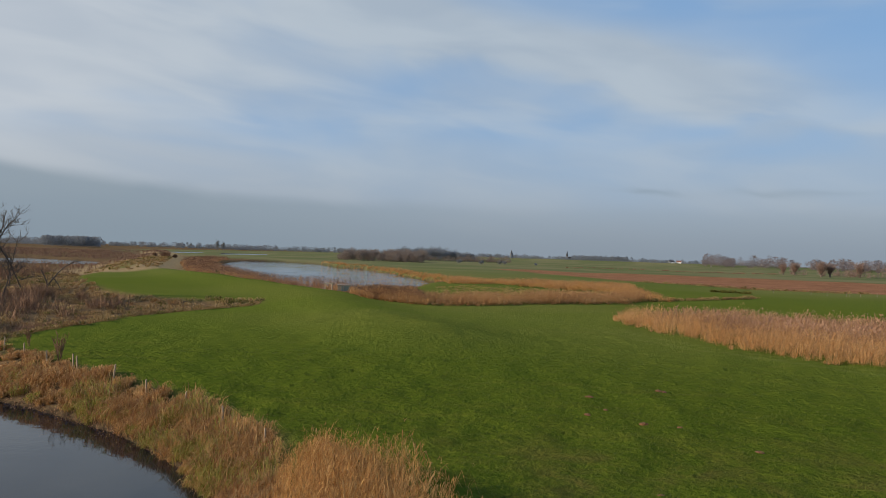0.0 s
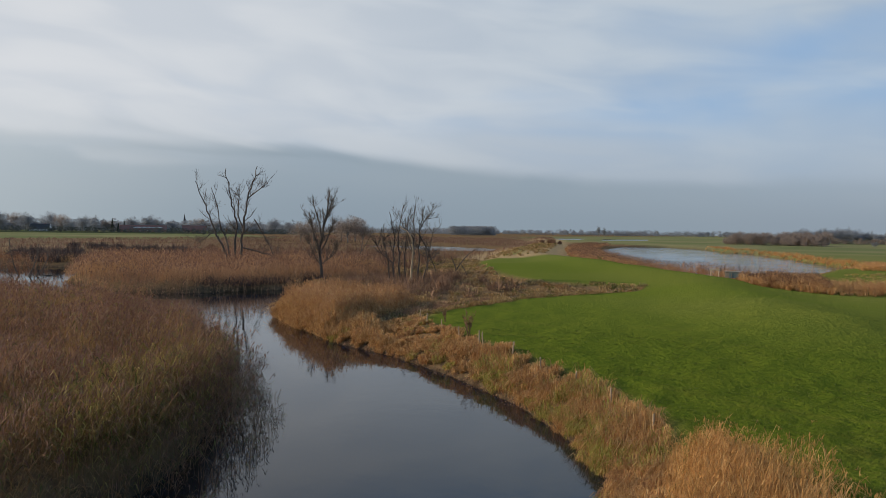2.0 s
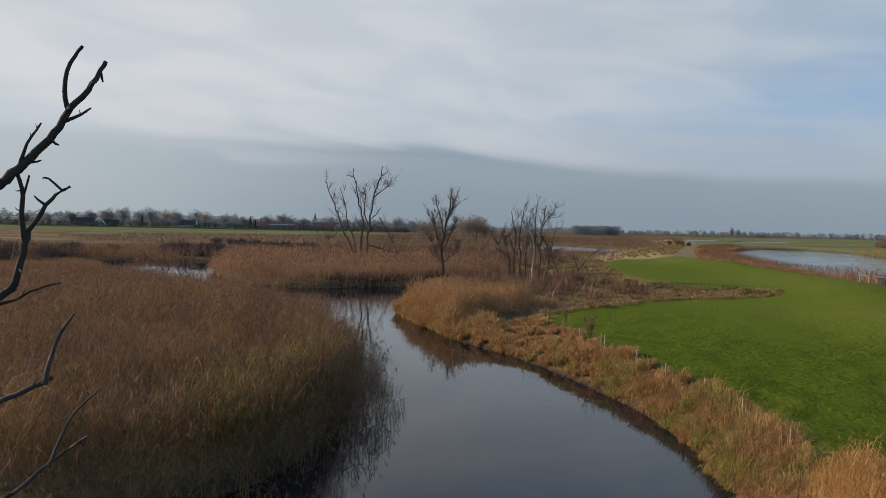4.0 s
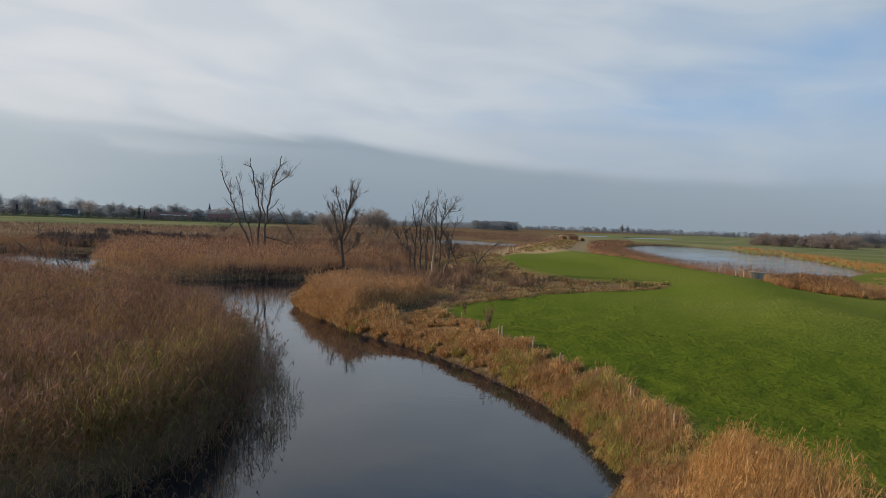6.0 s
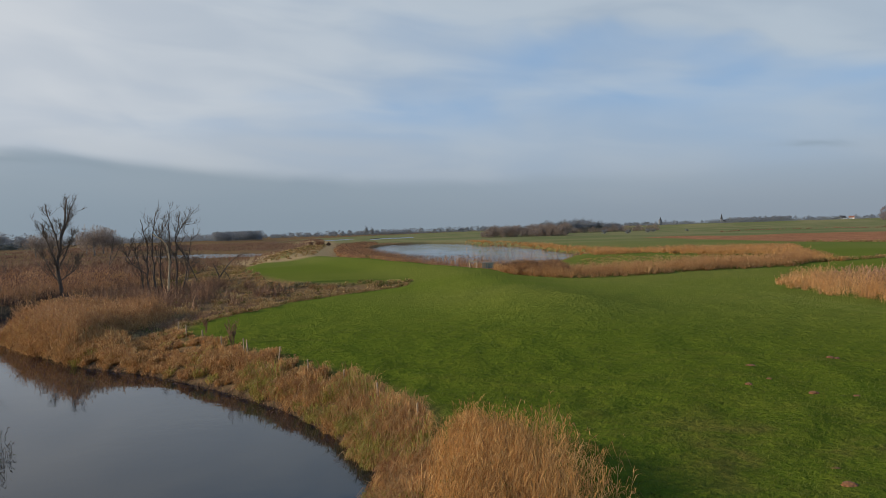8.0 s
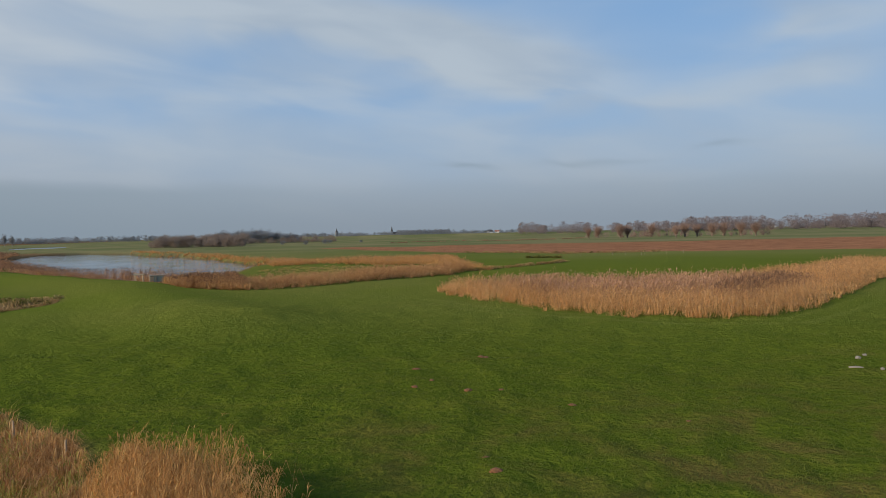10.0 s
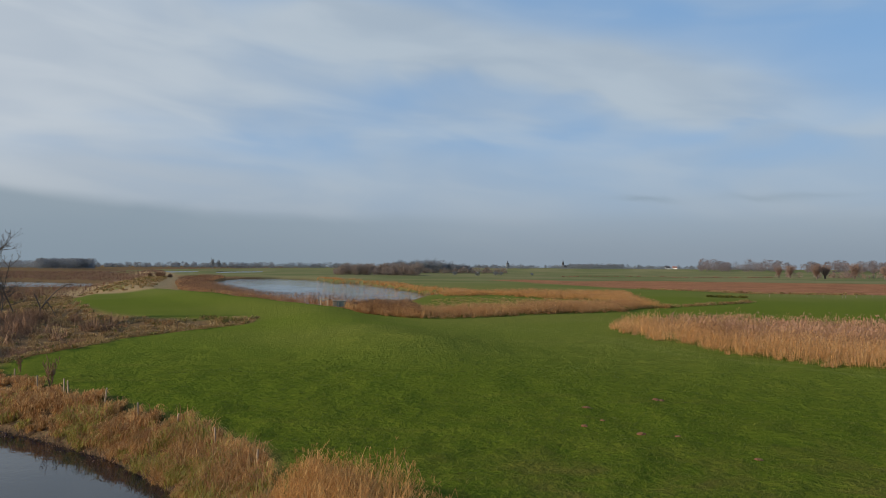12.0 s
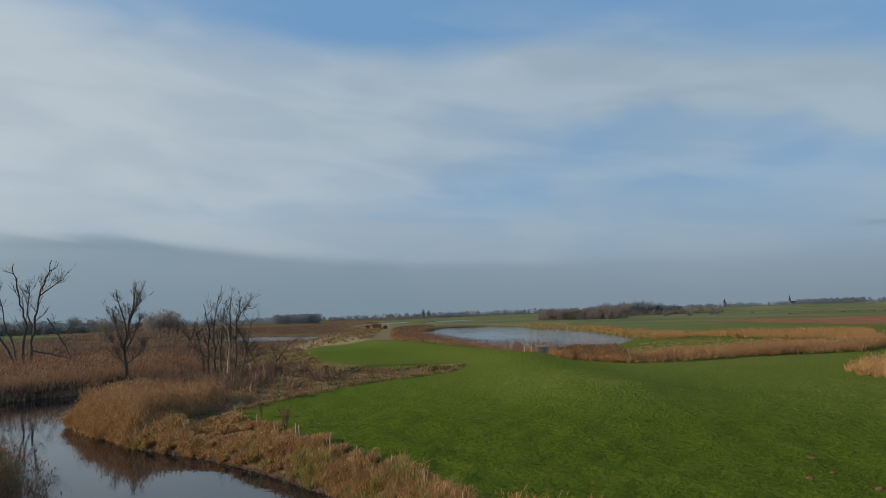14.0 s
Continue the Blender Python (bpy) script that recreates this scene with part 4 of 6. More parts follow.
def resample(path, step_length, wobble, rng):
    """Smooth a rough path and give it the crookedness of wood."""
    pts = [Vector(p) for p in path]
    out = [pts[0]]
    for k in range(len(pts) - 1):
        p0, p1, p2, p3 = pts[max(k - 1, 0)], pts[k], pts[k + 1], pts[min(k + 2, len(pts) - 1)]
        n = max(2, int((p2 - p1).length / step_length))
        for j in range(1, n + 1):
            t = j / n
            q = 0.5 * ((2 * p1) + (p2 - p0) * t + (2 * p0 - 5 * p1 + 4 * p2 - p3) * t * t + (3 * p1 - p0 - 3 * p2 + p3) * t ** 3)
            if j < n or k < len(pts) - 2:
                q += Vector([rng.normal(0, wobble) for c in range(3)])
            out.append(q)
    return out


def sprout(tubes, path, radius, rng, depth, many, reach, up=0.5):
    """Side branches along a limb, and twigs along those."""
    total = len(path)
    for k in range(many):
        i = int(rng.uniform(0.30, 0.98) * (total - 1))
        start = path[i]
        along = (path[min(i + 1, total - 1)] - path[max(i - 1, 0)]).normalized()
        out = Vector(rng.normal(0, 1, 3)).normalized()
        head = (along * 0.6 + out * 0.8 + Vector((0, 0, up))).normalized()
        size = reach * rng.uniform(0.5, 1.2) * (1.15 - 0.5 * i / total)
        bend = Vector(rng.normal(0, 0.25, 3)) * size
        branch = resample([start, start + head * size * 0.5 + bend * 0.5, start + head * size + bend + Vector((0, 0, size * 0.15))], size / 4, size * 0.02, rng)
        r = radius * rng.uniform(0.20, 0.36)
        tubes.add(branch, max(r, 0.013), max(r * 0.3, 0.006), 5 if depth else 3)
        if depth:
            sprout(tubes, branch, r, rng, depth - 1, max(2, many // 2), reach * 0.5, up)


def polar(az, d, z=None):
    x, y = -math.sin(radians(az)) * d, math.cos(radians(az)) * d
    return (x, y, float(height(x, y)) if z is None else z)


def dead_tree(az, d, stems, label, seed, twigs=7, reach=1.6, wood=DEAD_BARK, group="dead trees", depth=1, spread=0.5):
    """stems: (radius at foot, radius at tip, material, [(across, up), ...]) in metres, seen across the line from the origin."""
    rng = np.random.RandomState(seed)
    root = new("dead_tree")
    root.location = polar(az, d)
    tagged(root, label, "tree", group)
    right, away = Vector((math.cos(radians(az)), math.sin(radians(az)), 0)), Vector((-math.sin(radians(az)), math.cos(radians(az)), 0))
    branches = Tubes()
    for r0, r1, mat, pts in stems:
        drift = rng.normal(0, spread)
        front = -2.4 if mat is BARE_WOOD else 0.0
        path = [right * u + away * (front + drift * v / 6) + Vector((0, 0, v - 0.1)) for u, v in pts]
        path = resample(path, 0.7, r0 * 0.28, rng)
        r0 = r0 * (1.0 if mat is BARE_WOOD else 0.66)
        stem = Tubes()
        stem.add(path, r0, r1, 8)
        stem.link("stem", mat or wood, root, "pale barkless wood" if mat is BARE_WOOD else "")
        sprout(branches, path, max(r0, 0.11), rng, depth, twigs, reach, 0.5)
    branches.link("crown", wood, root)
    return root


dead_tree(46.4, 105, [
    (0.26, 0.05, None, [(-0.8, 0), (-1.8, 2.4), (-3.4, 5.8), (-4.6, 9.2), (-6.1, 12.7)]),
    (0.28, 0.05, None, [(-0.4, 0), (-0.6, 4.1), (-0.4, 7.1), (-1.3, 10.8), (-1.9, 14.5)]),
    (0.32, 0.05, None, [(0.25, 0), (0.4, 5), (0.8, 8.3), (1.1, 10.4), (1.8, 12.7), (2.4, 15)]),
    (0.20, 0.04, None, [(-1.2, 0), (-1.5, 3.5), (-2.6, 6.5), (-3.0, 9.0), (-3.9, 11.8)]),
    (0.16, 0.04, None, [(1.0, 10.2), (2.3, 11.3), (3.6, 12.4)]),
    (0.18, 0.04, None, [(0.6, 5.8), (-0.2, 8.0), (0.0, 10.5), (-0.5, 12)]),
    (0.16, 0.06, None, [(0.4, 3.3), (2.5, 2.7), (4.6, 2.0), (6.0, 0.4)]),
    (0.13, 0.06, None, [(2.0, 7.4), (3.4, 5.0), (5.0, 2.0), (6.2, 0.5)]),
    (0.10, 0.03, None, [(-3.4, 5.8), (-4.6, 4.6), (-5.9, 3.7)]),
], "tall dead tree with several bare stems and a fallen limb", 3, 10, 2.1, depth=2)
dead_tree(40.1, 82, [
    (0.30, 0.05, None, [(0, 0), (-0.15, 2.7), (0, 5.3), (0.55, 7.7), (0.9, 10.4)]),
    (0.15, 0.03, None, [(0, 5.0), (-0.45, 7.4), (-1.05, 9.3)]),
    (0.15, 0.03, None, [(0.25, 6.4), (0.9, 8.2), (1.4, 9.8)]),
    (0.13, 0.03, None, [(0, 3.6), (0.85, 5.4), (1.5, 7.2)]),
    (0.13, 0.03, None, [(0, 3.2), (-0.8, 5.3), (-1.4, 7.8)]),
    (0.11, 0.03, None, [(0, 1.8), (-0.9, 3.2), (-1.6, 5.0)]),
    (0.11, 0.03, None, [(0, 2.0), (1.0, 2.8), (1.7, 4.4)]),
], "dark dead tree with a dense crown of upright twigs", 5, 13, 1.35, depth=2)
dead_tree(33.0, 80, [
    (0.13, 0.05, BARE_WOOD, [(0.1, 0), (0.2, 1.9), (0.35, 3.6), (0.1, 5.2), (-0.5, 6.0), (-1.2, 6.5)]),
    (0.16, 0.03, None, [(-1.6, 0), (-1.9, 2), (-1.8, 5), (-2.4, 8.1)]),
    (0.17, 0.03, None, [(-1.0, 0), (-1.2, 2), (-1.3, 5.5), (-0.8, 8.9)]),
    (0.15, 0.03, None, [(0.1, 0), (0.2, 2), (0.4, 5.5), (0.4, 8.6)]),
    (0.17, 0.03, None, [(0.8, 0), (1.0, 2.5), (1.0, 5.5), (1.6, 8.8)]),
    (0.10, 0.03, None, [(1.0, 5.8), (1.5, 6.9), (2.0, 7.6)]),
    (0.11, 0.05, None, [(1.0, 5.6), (2.0, 3.8), (3.0, 1.4)]),
    (0.10, 0.03, None, [(-1.8, 2.2), (-3.2, 3.4), (-3.9, 4.8)]),
    (0.12, 0.03, None, [(-2.2, 0), (-2.6, 3.0), (-3.3, 6.2)]),
    (0.12, 0.03, None, [(-0.5, 0), (-0.6, 3.0), (-0.2, 7.4)]),
    (0.11, 0.03, None, [(1.5, 0.1), (2.1, 3.0), (2.7, 6.4)]),
], "dead tree with one pale barkless trunk among dark stems", 7, 11, 1.7, depth=2)
dead_tree(29.2, 88, [
    (0.15, 0.05, None, [(0, 0), (-0.1, 1.6), (-0.7, 2.9)]),
    (0.13, 0.03, None, [(0, 1.2), (0.9, 2.6), (2.0, 3.6), (2.8, 3.9)]),
    (0.09, 0.03, None, [(0.5, 2.0), (1.0, 1.2), (1.4, 0.4)]),
], "small broken snag leaning over the marsh", 9, 4, 0.8)
dead_tree(31.6, 100, [
    (0.12, 0.05, None, [(0, 0), (0.2, 1.8), (-0.3, 3.6)]),
    (0.09, 0.03, None, [(0.1, 1.4), (1.0, 2.4), (1.8, 2.9)]),
], "small broken snag leaning over the marsh", 10, 4, 0.9)
dead_tree(37.0, 118, [
    (0.14, 0.04, None, [(0, 0), (0.3, 3.0), (0.9, 6.5)]),
    (0.10, 0.03, None, [(0.3, 2.4), (1.5, 4.6), (2.2, 6.2)]),
], "slender dead tree on the marsh", 12, 6, 1.1)
dead_tree(61.0, 104, [
    (0.14, 0.03, None, [(0, 0), (1.2, 2.4), (1.6, 5.0)]),
    (0.12, 0.03, None, [(-0.3, 0), (-1.2, 2.6), (-1.6, 5.6)]),
    (0.12, 0.03, None, [(0.2, 0), (2.0, 1.8), (3.2, 4.6)]),
    (0.10, 0.03, None, [(-0.2, 0), (-2.4, 1.8), (-4.4, 3.6)]),
    (0.16, 0.05, None, [(0.4, 0.2), (2.2, 1.0), (4.4, 0.5)]),
], "sprawling bare willow scrub with a fallen limb by the pool", 14, 7, 1.4)


def near_dead_tree():
    """The dead tree beside the path of the eye: bare limbs reaching out over the reeds."""
    rng = np.random.RandomState(21)
    az, d = 70.0, 14.0
    right, away = Vector((math.cos(radians(az)), math.sin(radians(az)), 0)), Vector((-math.sin(radians(az)), math.cos(radians(az)), 0))
    root = new("dead_tree")
    eye = Vector((-0.20, -0.24, 0.0))
    foot = eye + away * d - right * 2.2
    ground = float(height(foot.x, foot.y))
    root.location = (foot.x, foot.y, ground)
    tagged(root, "big dead tree with crooked barkless-tipped limbs over the reeds", "tree", "dead trees")
    spurs = Tubes()

    def limb(points, r0, r1, name="limb", spur=5, wood=BARK):
        path = [eye + away * d + right * u + Vector((0, 0, z)) - Vector(root.location) + away * rng.normal(0, 0.05) for u, z in points]
        path = resample(path, 0.12, r0 * 0.10, rng)
        one = Tubes()
        one.add(path, r0, r1, 8)
        one.link(name, wood, root)
        for k in range(spur):
            p = path[int(rng.uniform(0.15, 0.95) * (len(path) - 1))]
            way = Vector(rng.normal(0, 1, 3)).normalized()
            spurs.add([p, p + way * r0 * 1.5, p + way * r0 * 2.2 + Vector((0, 0, 0.02))], r0 * 0.28, r0 * 0.12, 5)

    limb([(-2.2, ground - 0.2), (-2.15, 1.8), (-2.0, 3.6), (-1.7, 5.0), (-1.5, 6.2)], 0.26, 0.16, "trunk")
    limb([(-1.55, 6.0), (-0.9, 6.7), (-0.2, 7.32), (0.09, 7.66), (0.43, 8.12), (0.59, 8.45), (0.88, 8.79), (1.14, 9.34)], 0.11, 0.036, spur=9)
    limb([(0.57, 8.42), (0.51, 8.61), (0.53, 9.06), (0.64, 9.35), (0.77, 9.55)], 0.045, 0.028)
    limb([(0.50, 8.22), (0.76, 8.35), (0.91, 8.48)], 0.035, 0.015, spur=3)
    limb([(-0.17, 7.38), (-0.06, 7.77), (0.15, 8.17)], 0.035, 0.015, spur=3)
    limb([(-1.85, 4.4), (-0.9, 4.9), (-0.3, 5.3), (-0.16, 5.67), (-0.06, 6.18), (0.1, 6.51), (0.38, 6.94), (0.6, 7.09)], 0.10, 0.025)
    limb([(0.46, 7.02), (0.27, 7.21), (0.18, 7.21)], 0.022, 0.014, spur=2)
    limb([(-0.08, 6.12), (-0.12, 6.5), (-0.13, 7.01), (-0.2, 7.28)], 0.05, 0.03, spur=3)
    limb([(-0.13, 6.82), (-0.02, 7.24)], 0.025, 0.015, spur=1)
    limb([(-1.75, 4.8), (-0.8, 5.0), (-0.22, 5.12), (0.0, 5.27), (0.47, 5.41)], 0.05, 0.014)
    limb([(-2.0, 3.0), (-1.0, 3.2), (-0.21, 3.48), (0.34, 3.75)], 0.07, 0.04, wood=WEATHERED)
    limb([(0.22, 3.66), (0.4, 4.38), (0.68, 4.86)], 0.048, 0.02, wood=WEATHERED)
    limb([(-2.1, 1.2), (-1.0, 1.5), (-0.2, 1.83), (0.21, 2.16), (0.94, 2.68)], 0.06, 0.022, wood=WEATHERED)
    limb([(0.29, 2.2), (0.63, 3.0), (1.06, 3.45)], 0.035, 0.014, spur=3, wood=WEATHERED)
    tagged(spurs.link("spurs", BARK, root), kind="stuff")


near_dead_tree()


# ---- scrub and far trees ----
def scrub(name, spots, size, mat, label, seed, blades=60, width=0.02):
    """Leafless bushes: fans of thin crooked twigs."""
    rb = Ribbons(seed)
    rng = rb.rng
    for x, y, s in spots:
        n = blades
        a, lean = rng.uniform(0, 6.283, n), rng.uniform(0.1, 1.9, n)
        h = size * s * rng.uniform(0.35, 1.1, n) * (1.15 - 0.38 * lean)
        z = float(height(x, y))
        base = np.column_stack([x + rng.normal(0, 0.45 * s, n), y + rng.normal(0, 0.45 * s, n), np.full(n, z - 0.05)])
        out = np.column_stack([np.cos(a), np.sin(a), 0 * a]) * (lean * h * 0.7)[:, None]
        up = np.column_stack([0 * a, 0 * a, h])
        mid, tip = base + out * 0.45 + up * 0.55, base + out + up
        d = math.hypot(x, y)
        rb.add(base, mid, tip, np.full(n, width * d / 60), 1.1, 0)
        fork = mid + rng.normal(0, 0.3, (n, 3)) * s + up * 0.2
        rb.add(mid, 0.5 * (mid + fork), fork, np.full(n, width * 0.6 * d / 60), 1.1, 0)
    return tagged(rb.link(name, [mat]), label, "scrub", kind="stuff")


def spots_in(poly, n, seed, lo=0.6, hi=1.3):
    rng = np.random.RandomState(seed)
    xy, far = scatter(rng, poly, n, 400, 1.0)
    return [(x, y, rng.uniform(lo, hi)) for x, y in xy]


scrub("brown_scrub", spots_in([(-47, 60), (-40, 52), (-30, 50), (-26, 56), (-30, 66), (-44, 76), (-56, 84), (-64, 80)], 60, 51), 1.4, BRUSH, "leafless reddish brown scrub round the dead trees", 52)
scrub("brown_scrub", spots_in([(-27.6, 45), (-26.5, 38.5), (-24.4, 38.5), (-24.4, 44), (-24.3, 50), (-26.5, 52)], 46, 102, 0.5, 1.0), 0.85, BRUSH, "low fuzzy brown scrub at the pasture's corner", 103, 150, 0.009)
scrub("brown_scrub", spots_in([(-50, 58), (-46, 53), (-36, 51), (-33, 55), (-38, 66), (-50, 72)], 60, 109, 0.6, 1.3), 1.25, BRUSH, "fuzzy reddish brown scrub behind the point", 110, 140, 0.009)
scrub("brown_scrub", [(-40.5, 70, 1.1), (-41.5, 71, 1.0), (-39.6, 71.2, 0.9), (-41, 72.4, 1.0), (-36.8, 72, 0.7)], 1.9, BRUSH, "round reddish bush in the rough grass", 111, 240, 0.008)
scrub("brown_scrub", spots_in([(-64, 96), (-58, 84), (-80, 88), (-100, 100), (-92, 140), (-72, 130), (-66, 112)], 120, 104, 0.6, 1.4), 1.5, BRUSH, "fuzzy reddish brown scrub beyond the dead trees", 105, 100, 0.010)
scrub("dark_thicket", spots_in([(-94, 31), (-112, 47), (-120, 58), (-142, 60), (-152, 44), (-122, 27)], 130, 55), 1.9, DARK_BRUSH, "dark leafless thicket behind the pool", 56, 95, 0.014)
scrub("dark_thicket", spots_in([(-107, 67), (-113, 73), (-138, 88), (-142, 77), (-116, 62)], 70, 93), 2.0, DARK_BRUSH, "dark leafless thicket on the far bank of the pool", 94, 95, 0.014)
scrub("dark_thicket", spots_in([(-98, 94), (-150, 104), (-185, 112), (-182, 124), (-150, 122), (-104, 108)], 110, 95), 1.5, DARK_BRUSH, "dark band of leafless brush across the marsh", 96, 80, 0.014)
scrub("track_bush", [(-118, 300, 1.0), (-116, 298, 0.9), (-120, 303, 1.0), (-114, 300, 0.8), (-122, 299, 0.8)], 2.5, BRUSH, "dark leafless bush beside the dyke track", 59, 140)
scrub("brown_scrub", [(-42, 60, 0.8), (-36, 61, 0.9), (-35, 60, 0.8), (-60, 92, 1.0), (-58, 90, 0.9)], 1.9, BRUSH, "reddish leafless bushes in the rough grass", 60, 140)
# added dark twigs stand in for the shade under the islet's reeds
scrub("dark_thicket", spots_in([(-51.5, 62), (-52.5, 56), (-54.8, 53.2), (-56.5, 49), (-58.5, 50), (-57, 56), (-54, 63)], 26, 61), 1.0, DARK_BRUSH, "dark brush added in place of shade at the islet's foot", 62, 90)
scrub("dark_thicket", spots_in([(-60, 104), (-72, 96), (-110, 100), (-150, 130), (-130, 150), (-90, 140)], 120, 57), 1.6, BRUSH, "leafless scrub across the marsh", 58, 90, 0.013)


def bare_tree(name, h, w, mat, seed, limbs=26, twigs=3200, thick=0.075, low=0.2, tip=0.3):
    """A leafless tree seen far off: trunk and limbs as tubes, the crown as many fine twigs with gaps."""
    rng = np.random.RandomState(seed)
    root = new(name)
    trunk = Tubes()
    trunk.add(resample([(0, 0, -0.2), (0.02 * h, 0, h * low), (0, 0.02 * h, h * 0.6)], h / 6, h * 0.006, rng), h * 0.028, h * 0.012, 7)
    ends = []
    for k in range(limbs):
        a, e = rng.uniform(0, 6.283), rng.uniform(0.0, 1.0)
        z0 = h * (low + (0.6 - low) * rng.uniform(0, 1))
        end = Vector((math.cos(a) * w * 0.42 * math.sqrt(1 - e * e * 0.8), math.sin(a) * w * 0.42 * math.sqrt(1 - e * e * 0.8), h * (low + 0.18 + (0.76 - low) * e)))
        path = resample([(0, 0, z0), (end.x * 0.45, end.y * 0.45, z0 + (end.z - z0) * 0.6), end], h / 8, h * 0.01, rng)
        trunk.add(path, h * 0.010, h * 0.003, 4)
        ends.append(end)
    trunk.link("trunk", FAR_BARK, root)
    rb = Ribbons(seed + 1)
    count = 34
    lobes = rng.normal(0, 1, (count, 3))
    lobes = lobes / np.linalg.norm(lobes, axis=1)[:, None] * (rng.uniform(0, 1, (count, 1)) ** 0.5 * 0.78)
    shape, middle = np.array([w * 0.5, w * 0.5, h * 0.47]), np.array([0, 0, h * 0.51])
    way = rng.normal(0, 1, (twigs, 3))
    way = way / np.linalg.norm(way, axis=1)[:, None]
    spot = lobes[rng.randint(0, count, twigs)] + way * (0.34 * rng.uniform(0, 1, (twigs, 1)) ** 0.5)
    start = spot * shape + middle
    head = way + rng.normal(0, 0.5, (twigs, 3)) + np.array([0, 0, tip])
    size = h * rng.uniform(0.03, 0.065, twigs)
    rb.add(start, start + head * (size * 0.5)[:, None], start + head * size[:, None], np.full(twigs, thick), 1.1, 0)
    crown = rb.link("crown", [mat])
    crown.parent = root
    return root


def pollard(seed):
    """A pollard willow: a short stout trunk with a brush of upright shoots."""
    rng = np.random.RandomState(seed)
    root = new("pollard_willow")
    trunk = Tubes()
    trunk.add(resample([(0, 0, -0.2), (0.08, 0, 0.6), (0, 0, 1.15)], 0.5, 0.03, rng), 0.24, 0.34, 9)
    trunk.link("trunk", WILLOW_BARK, root)
    rb = Ribbons(seed + 1)
    n = 1500
    turn, lean = rng.uniform(0, 6.283, n), rng.uniform(0.03, 1.0, n) ** 0.7 * 0.52
    way = np.column_stack([np.cos(turn) * np.sin(lean), np.sin(turn) * np.sin(lean), np.cos(lean)])
    long = rng.uniform(2.9, 4.8, n) * (1 - 0.2 * lean) * (1 + 0.12 * np.sin(3 * turn))
    start = way * (long * rng.uniform(0.02, 0.92, n) ** 0.7)[:, None] + rng.normal(0, 0.2, (n, 3)) + np.array([0, 0, 0.9])
    head = (way + rng.normal(0, 0.18, (n, 3))) * rng.uniform(0.5, 1.0, n)[:, None]
    rb.add(start, start + head * 0.5, start + head, np.full(n, 0.05), 1.1, 0)
    rb.link("crown", [TWIG_RUST]).parent = root
    return root


def plant(model, az, d, scale, turn=0.0, z=None, label="", category="tree", group="", wide=1.0):
    m = Matrix.Translation(polar(az, d, z)) @ pose(0, 0, 0, 0, 0, turn) @ Matrix.Diagonal((scale * wide, scale * wide, scale, 1))
    ob = copy_thing(model, m)
    return tagged(ob, label, category, group)


def stand_aside(model, label, category, group, az, d, scale):
    """Puts the model itself into the place as the first of its kind."""
    tagged(model, label, category, group)
    model.matrix_basis = Matrix.Translation(polar(az, d)) @ Matrix.Diagonal((scale, scale, scale, 1))


tree_rng = np.random.RandomState(77)
ROUND = bare_tree("bare_tree", 10.0, 9.5, TWIG_HAZE_GREY, 61, 26, 3400, 0.085, 0.2, 0.1)
BROAD = bare_tree("bare_tree", 10.0, 12.0, TWIG_HAZE_BROWN, 63, 30, 3400, 0.08, 0.2, 0.1)
SLIM = bare_tree("bare_tree", 10.0, 4.2, TWIG_HAZE_GREY, 65, 22, 1000, 0.07, 0.1, 1.0)
WILLOW = pollard(67)

# village trees along the left-hand dyke: (degrees left, height of the top)
for k, (az, h) in enumerate([(70.5, 9), (69.3, 10), (67.9, 11.5), (66.4, 13), (65.4, 14.5), (64.4, 15.5), (63.4, 15), (62.5, 15.5), (61.6, 15), (60.6, 14), (59.4, 16),
                             (58.4, 14), (57.4, 13), (56.6, 13.5), (53.9, 12), (52.2, 12), (51.2, 11), (49.4, 12.5), (48.0, 11), (46.6, 12), (45.2, 11), (44.0, 13), (42.6, 10)]):
    model = BROAD if k in (8, 11, 17) else ROUND
    plant(model, az + tree_rng.uniform(-0.2, 0.2), 760 + tree_rng.uniform(-30, 90), h / 7.6, tree_rng.uniform(0, 360), None, "leafless rounded village tree beyond the dyke", "tree", "village trees", tree_rng.uniform(0.9, 1.25))
stand_aside(ROUND, "solitary round-crowned bare tree beside the farm", "tree", "village trees", 52.88, 740, 1.75)
stand_aside(BROAD, "broad russet bare tree at the village edge", "tree", "village trees", 55.6, 800, 1.3)
# clump of bare trees behind the dead ones
for az, h in [(38.4, 7.5), (37.9, 9.0), (37.3, 8.5), (36.7, 6.5), (40.6, 7.5), (41.6, 7.0)]:
    plant(BROAD, az, 330 + tree_rng.uniform(-15, 25), h / 9.0, tree_rng.uniform(0, 360), None, "bare brown trees in a clump on the marsh", "tree", "marsh trees")
# belt and grove past the pond
for k in range(26):
    az = 7.9 - 6.2 * k / 25 + tree_rng.uniform(-0.12, 0.12)
    plant(BROAD, az, 425 + tree_rng.uniform(-15, 30), tree_rng.uniform(0.40, 0.66), tree_rng.uniform(0, 360), None, "bare russet tree in the belt past the pond", "tree", "belt past the pond", 1.2)
for k in range(18):
    az = 3.4 - 6.0 * k / 17 + tree_rng.uniform(-0.12, 0.12)
    tall = 1.0 - 0.35 * max(0.0, (k - 9) / 8)
    plant(ROUND, az, 570 + tree_rng.uniform(-15, 40), tall * tree_rng.uniform(0.54, 0.74), tree_rng.uniform(0, 360), None, "bare grey tree in the grove past the pond", "tree", "grove past the pond", 1.1)
for az in (1.6, 1.3, 0.9, 0.5):
    plant(SLIM, az, 590, 1.0, 30 * az, None, "slim poplar rising over the grove", "tree", "grove past the pond")
